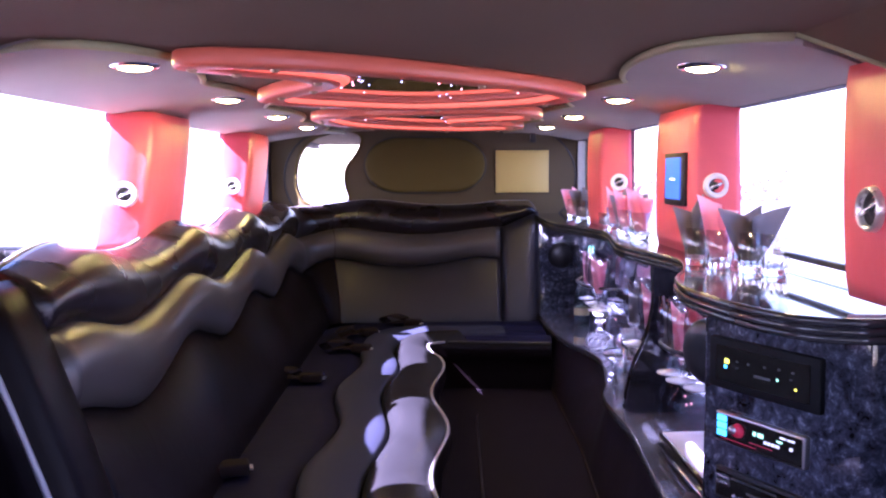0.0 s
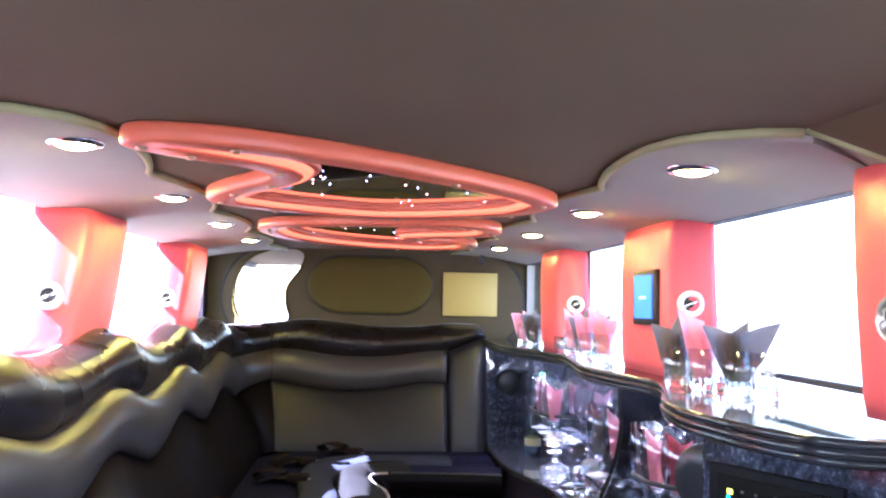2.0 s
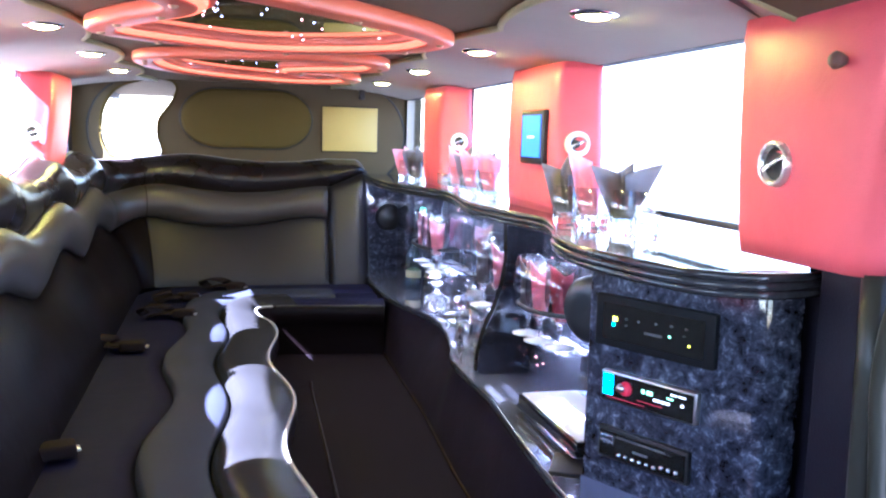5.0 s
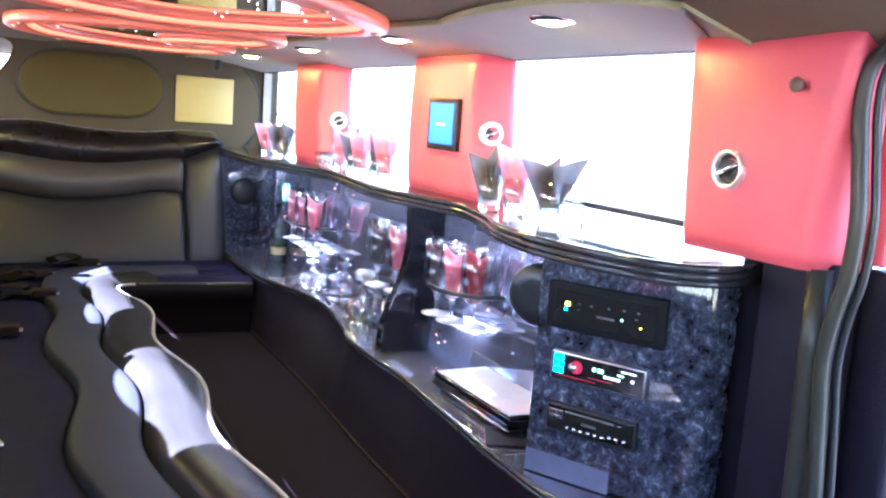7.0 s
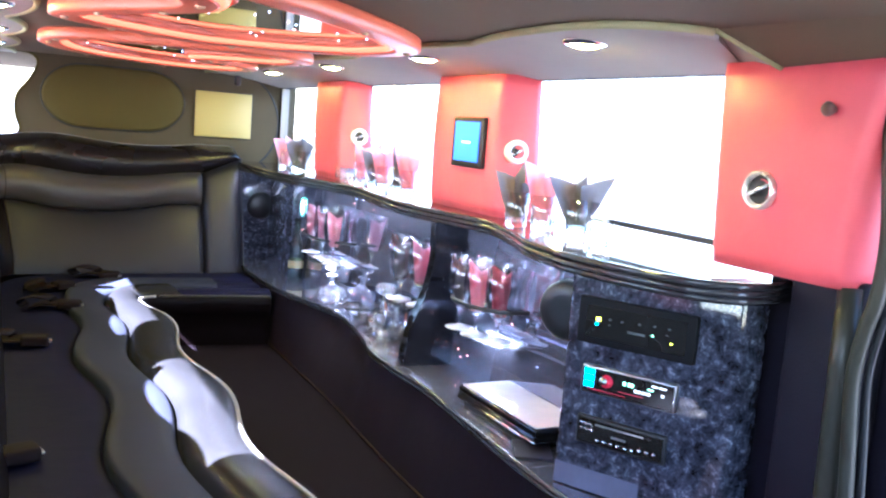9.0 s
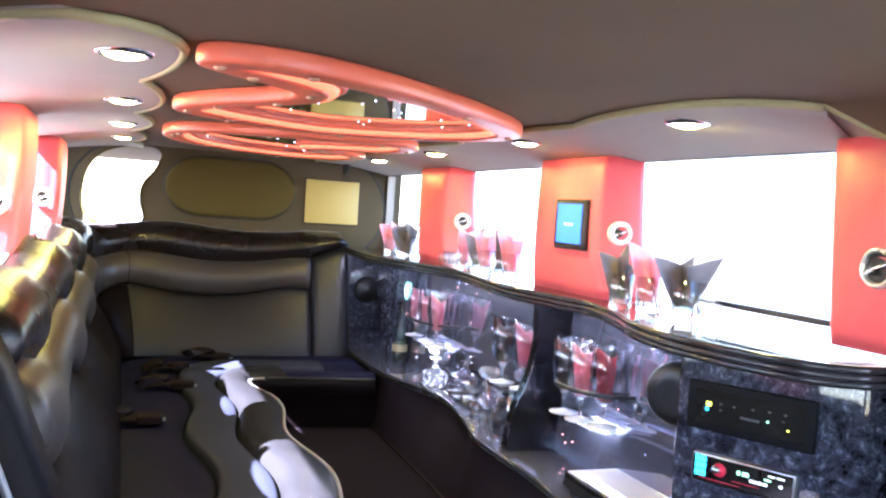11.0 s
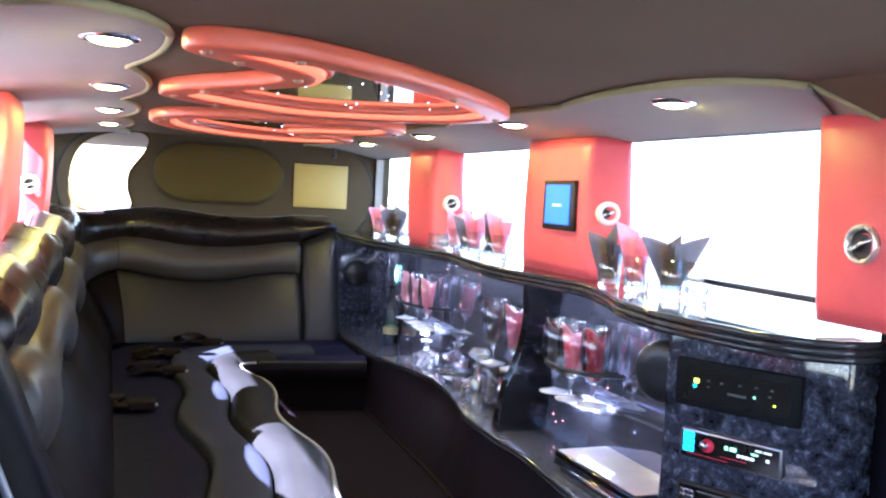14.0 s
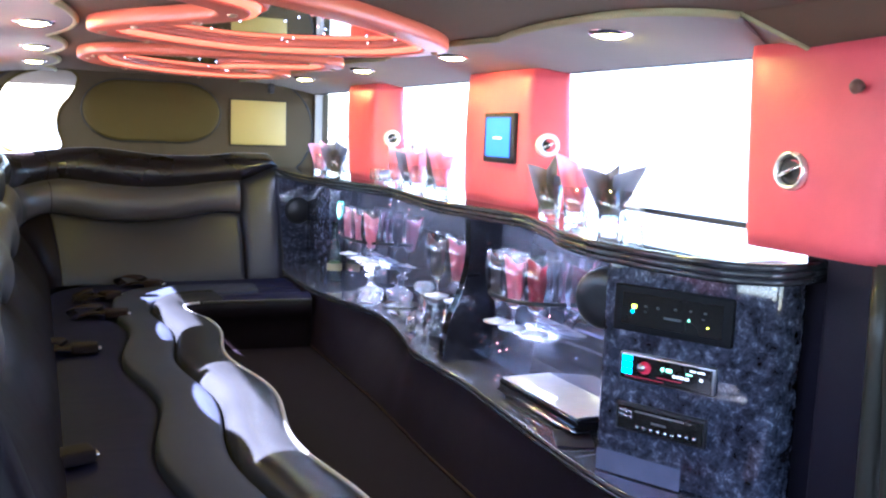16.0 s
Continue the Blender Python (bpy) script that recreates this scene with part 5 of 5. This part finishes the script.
glass_rack(1.93, 2.22, 0.395, 0.485)
glass_rack(3.14, 3.56, 0.395, 0.485)
for k, (x, y, m) in enumerate(((0.668, 2.150, M_NAVY), (0.668, 2.062, M_PINK), (0.690, 1.985, M_CRIMSON))):
    goblet(x, y, 0.399)
    napkin(x, y, 0.399 + 0.068, m, BUD, -20 + 25 * k)
for k, (x, y, m) in enumerate(((0.690, 3.36, M_PINK), (0.700, 3.27, M_NAVY), (0.672, 3.19, M_PINK), (0.690, 3.50, M_PINK))):
    goblet(x, y, 0.399)
    napkin(x, y, 0.399 + 0.068, m, BUD, -30 + 30 * k)
stand = thing("goblet_stand", "low clear glass stand on chrome legs under two goblets", "stand", at=(0.690, 2.46, Z_DECK))
part("block", brick(-0.058, 0.035, -0.035, 0.135, 0.138, 0.150), M_SHELF, stand, "clear glass top", smooth=False)
for px, py in ((-0.050, -0.027), (-0.050, 0.127), (0.027, -0.027), (0.027, 0.127)):
    part("leg", lathe([(0.0, 0.0), (0.006, 0.0), (0.006, 0.138), (0.0, 0.138)], 10, (px, py, 0)), M_CHROME, stand)
goblet(0.690, 2.46, 0.396)
goblet(0.668, 2.56, 0.396)
napkin(0.668, 2.56, 0.464, M_NAVY, BUD, -15)
napkin(0.690, 2.46, 0.464, M_PINK, BUD, 10)
decanter(0.680, 3.20, Z_DECK)
decanter(0.685, 2.70, Z_DECK, 1.05, True)
decanter(0.700, 2.64, Z_DECK, 0.80)
bottle(0.700, 3.72, Z_DECK)
disc = thing("oval_lamp", "small oval lamp with a greenish white lens on the bar mirror", "lamp", at=(BX(0.55) - 0.004, 3.835, 0.55))
turn = Matrix.Rotation(radians(-90), 4, "Y")
part("lens", moved(lathe([(0, 0.006), (0.016, 0.005), (0.022, 0.0)], 20), turn @ Matrix.Diagonal((1.5, 1, 1, 1))), glow("pale_green_lens", (0.75, 1.0, 0.9), 0.22), disc)
part("rim", moved(lathe([(0.022, 0.0), (0.024, 0.005), (0.027, 0.004), (0.028, -0.002)], 20), turn @ Matrix.Diagonal((1.5, 1, 1, 1))), glow("green_rim", (0.10, 0.55, 0.38), 0.08), disc, "green rim")
dish = thing("crystal_dish", "shallow clear crystal dish on the bar deck", "dish", at=(0.700, 2.95, Z_DECK))
part("bowl", lathe([(0, 0.002), (0.03, 0.002), (0.055, 0.030), (0.060, 0.045), (0.056, 0.045), (0.050, 0.030), (0.028, 0.008), (0, 0.008)], 26), M_CRYSTAL, dish)
lid = thing("ice_chest_lid", "black slab lid on the bar deck, a bright reflection coloured into its polished top", "lid", at=(0.68, 1.81, Z_DECK))
part("slab", brick(-0.088, 0.066, -0.18, 0.18, 0.012, 0.044), M_GLOSS, lid, bevel=0.006)
# the top's whiteness is reflected light given as colour
part("mirror_top", brick(-0.080, 0.060, -0.172, 0.172, 0.0435, 0.0465), M_LIDSHINE, lid, "polished top with a white reflection put into its colour", smooth=False)
part("bead", tube([(-0.089, -0.18, 0.014), (-0.089, 0.18, 0.014)], 0.004, 6), M_CHROME, lid)
part("plinth", brick(-0.075, 0.060, -0.165, 0.165, 0.0, 0.013), M_BLACK, lid)
for x, y in ((0.700, 2.90), (0.640, 2.60)):
    tumbler(x, y, Z_DECK, 0.028, 0.09)
pad = thing("leather_coaster", "small square brown leather pad lying on the deck", "coaster", at=(0.585, 1.625, Z_DECK), rz=-28)
part("pad", brick(-0.042, 0.042, -0.055, 0.055, 0.0, 0.005), M_KICK, pad, bevel=0.0015)
seatrail = thing("window_rail", "thin dark rail along the window sill", "rail", at=(0.772, 1.50, 0.752))
part("rail", brick(-0.010, 0.006, -0.22, 0.24, 0.0, 0.012), M_BLACK, seatrail, bevel=0.002)

seam = thing("carpet_seam", "thin raised seam in the dark carpet", "carpet seam", at=(0.18, 2.4, 0.0))
part("ridge", tube(spline([(-0.022, -1.0, 0.002), (-0.012, -0.44, 0.002), (0.001, 0.014, 0.002), (0.016, 0.58, 0.002), (0.026, 0.76, 0.002)], 6), 0.004, 6), M_KICK, seam)

# ---- outside ----
ground = mesh_ob("ground", *brick(-400, 400, -400, 400, -0.52, -0.42), M_PAVE, smooth=False)
tagged(ground, "sun-lit grey concrete parking ground", "ground", kind="structure")


def parked_car(x, y, rz, paint, label):
    ob = thing("parked_car", label, "car", "parked cars", at=(x, y, -0.42), rz=rz)
    side = [(-2.1, 0.35), (-2.15, 0.65), (-1.95, 0.86), (-1.1, 0.95), (-0.45, 1.38), (0.75, 1.42), (1.5, 1.0), (2.05, 0.93), (2.15, 0.6), (2.1, 0.32)]
    v, f = prism(side, -0.85, 0.85)
    part("body", ([(a, c, b) for a, b, c in v], f), paint, ob, bevel=0.06)
    win = [(-0.95, 0.97), (-0.42, 1.31), (0.70, 1.35), (1.28, 1.0)]
    v, f = prism(win, -0.856, 0.856)
    part("side_window", ([(a, c, b) for a, b, c in v], f), M_GLOSS, ob, smooth=False)
    for wx in (-1.3, 1.35):
        for wy in (-0.8, 0.8):
            m = Matrix.Translation((wx, wy, 0.31)) @ Matrix.Rotation(radians(90), 4, "X")
            wheel = part("wheel", moved(lathe([(0.2, -0.1), (0.3, -0.1), (0.32, -0.06), (0.32, 0.06), (0.3, 0.1), (0.2, 0.1)], 24), m), M_BLACK, ob, "black tyre")
            part("rim", moved(lathe([(0, -0.09), (0.2, -0.1), (0.2, 0.1), (0, 0.09)], 18), m), M_STEEL, wheel)


parked_car(-7.5, 9.5, 80, M_CARBLUE, "pale blue saloon car parked outside")
parked_car(-5.2, 13.5, 90, M_CARGREY, "silver saloon car parked outside")
rng = random.Random(11)
verts, faces = [], []
for k in range(3500):
    c = Vector((rng.uniform(13, 15.0), rng.uniform(36, 70), rng.uniform(-0.42, 0.9) + 0.25 * math.sin(k)))
    a = Vector((rng.uniform(-1, 1), rng.uniform(-1, 1), rng.uniform(-1, 1))).normalized() * 0.16
    b = a.cross(Vector((rng.uniform(-1, 1), rng.uniform(-1, 1), rng.uniform(-1, 1)))).normalized() * 0.09
    i = len(verts)
    verts += [c - a, c + b, c + a, c - b]
    faces.append((i, i + 1, i + 2, i + 3))
hedge = mesh_ob("hedge", verts, faces, M_LEAF, smooth=False)
tagged(hedge, "loose green hedge beside the parking ground", "hedge", kind="stuff")
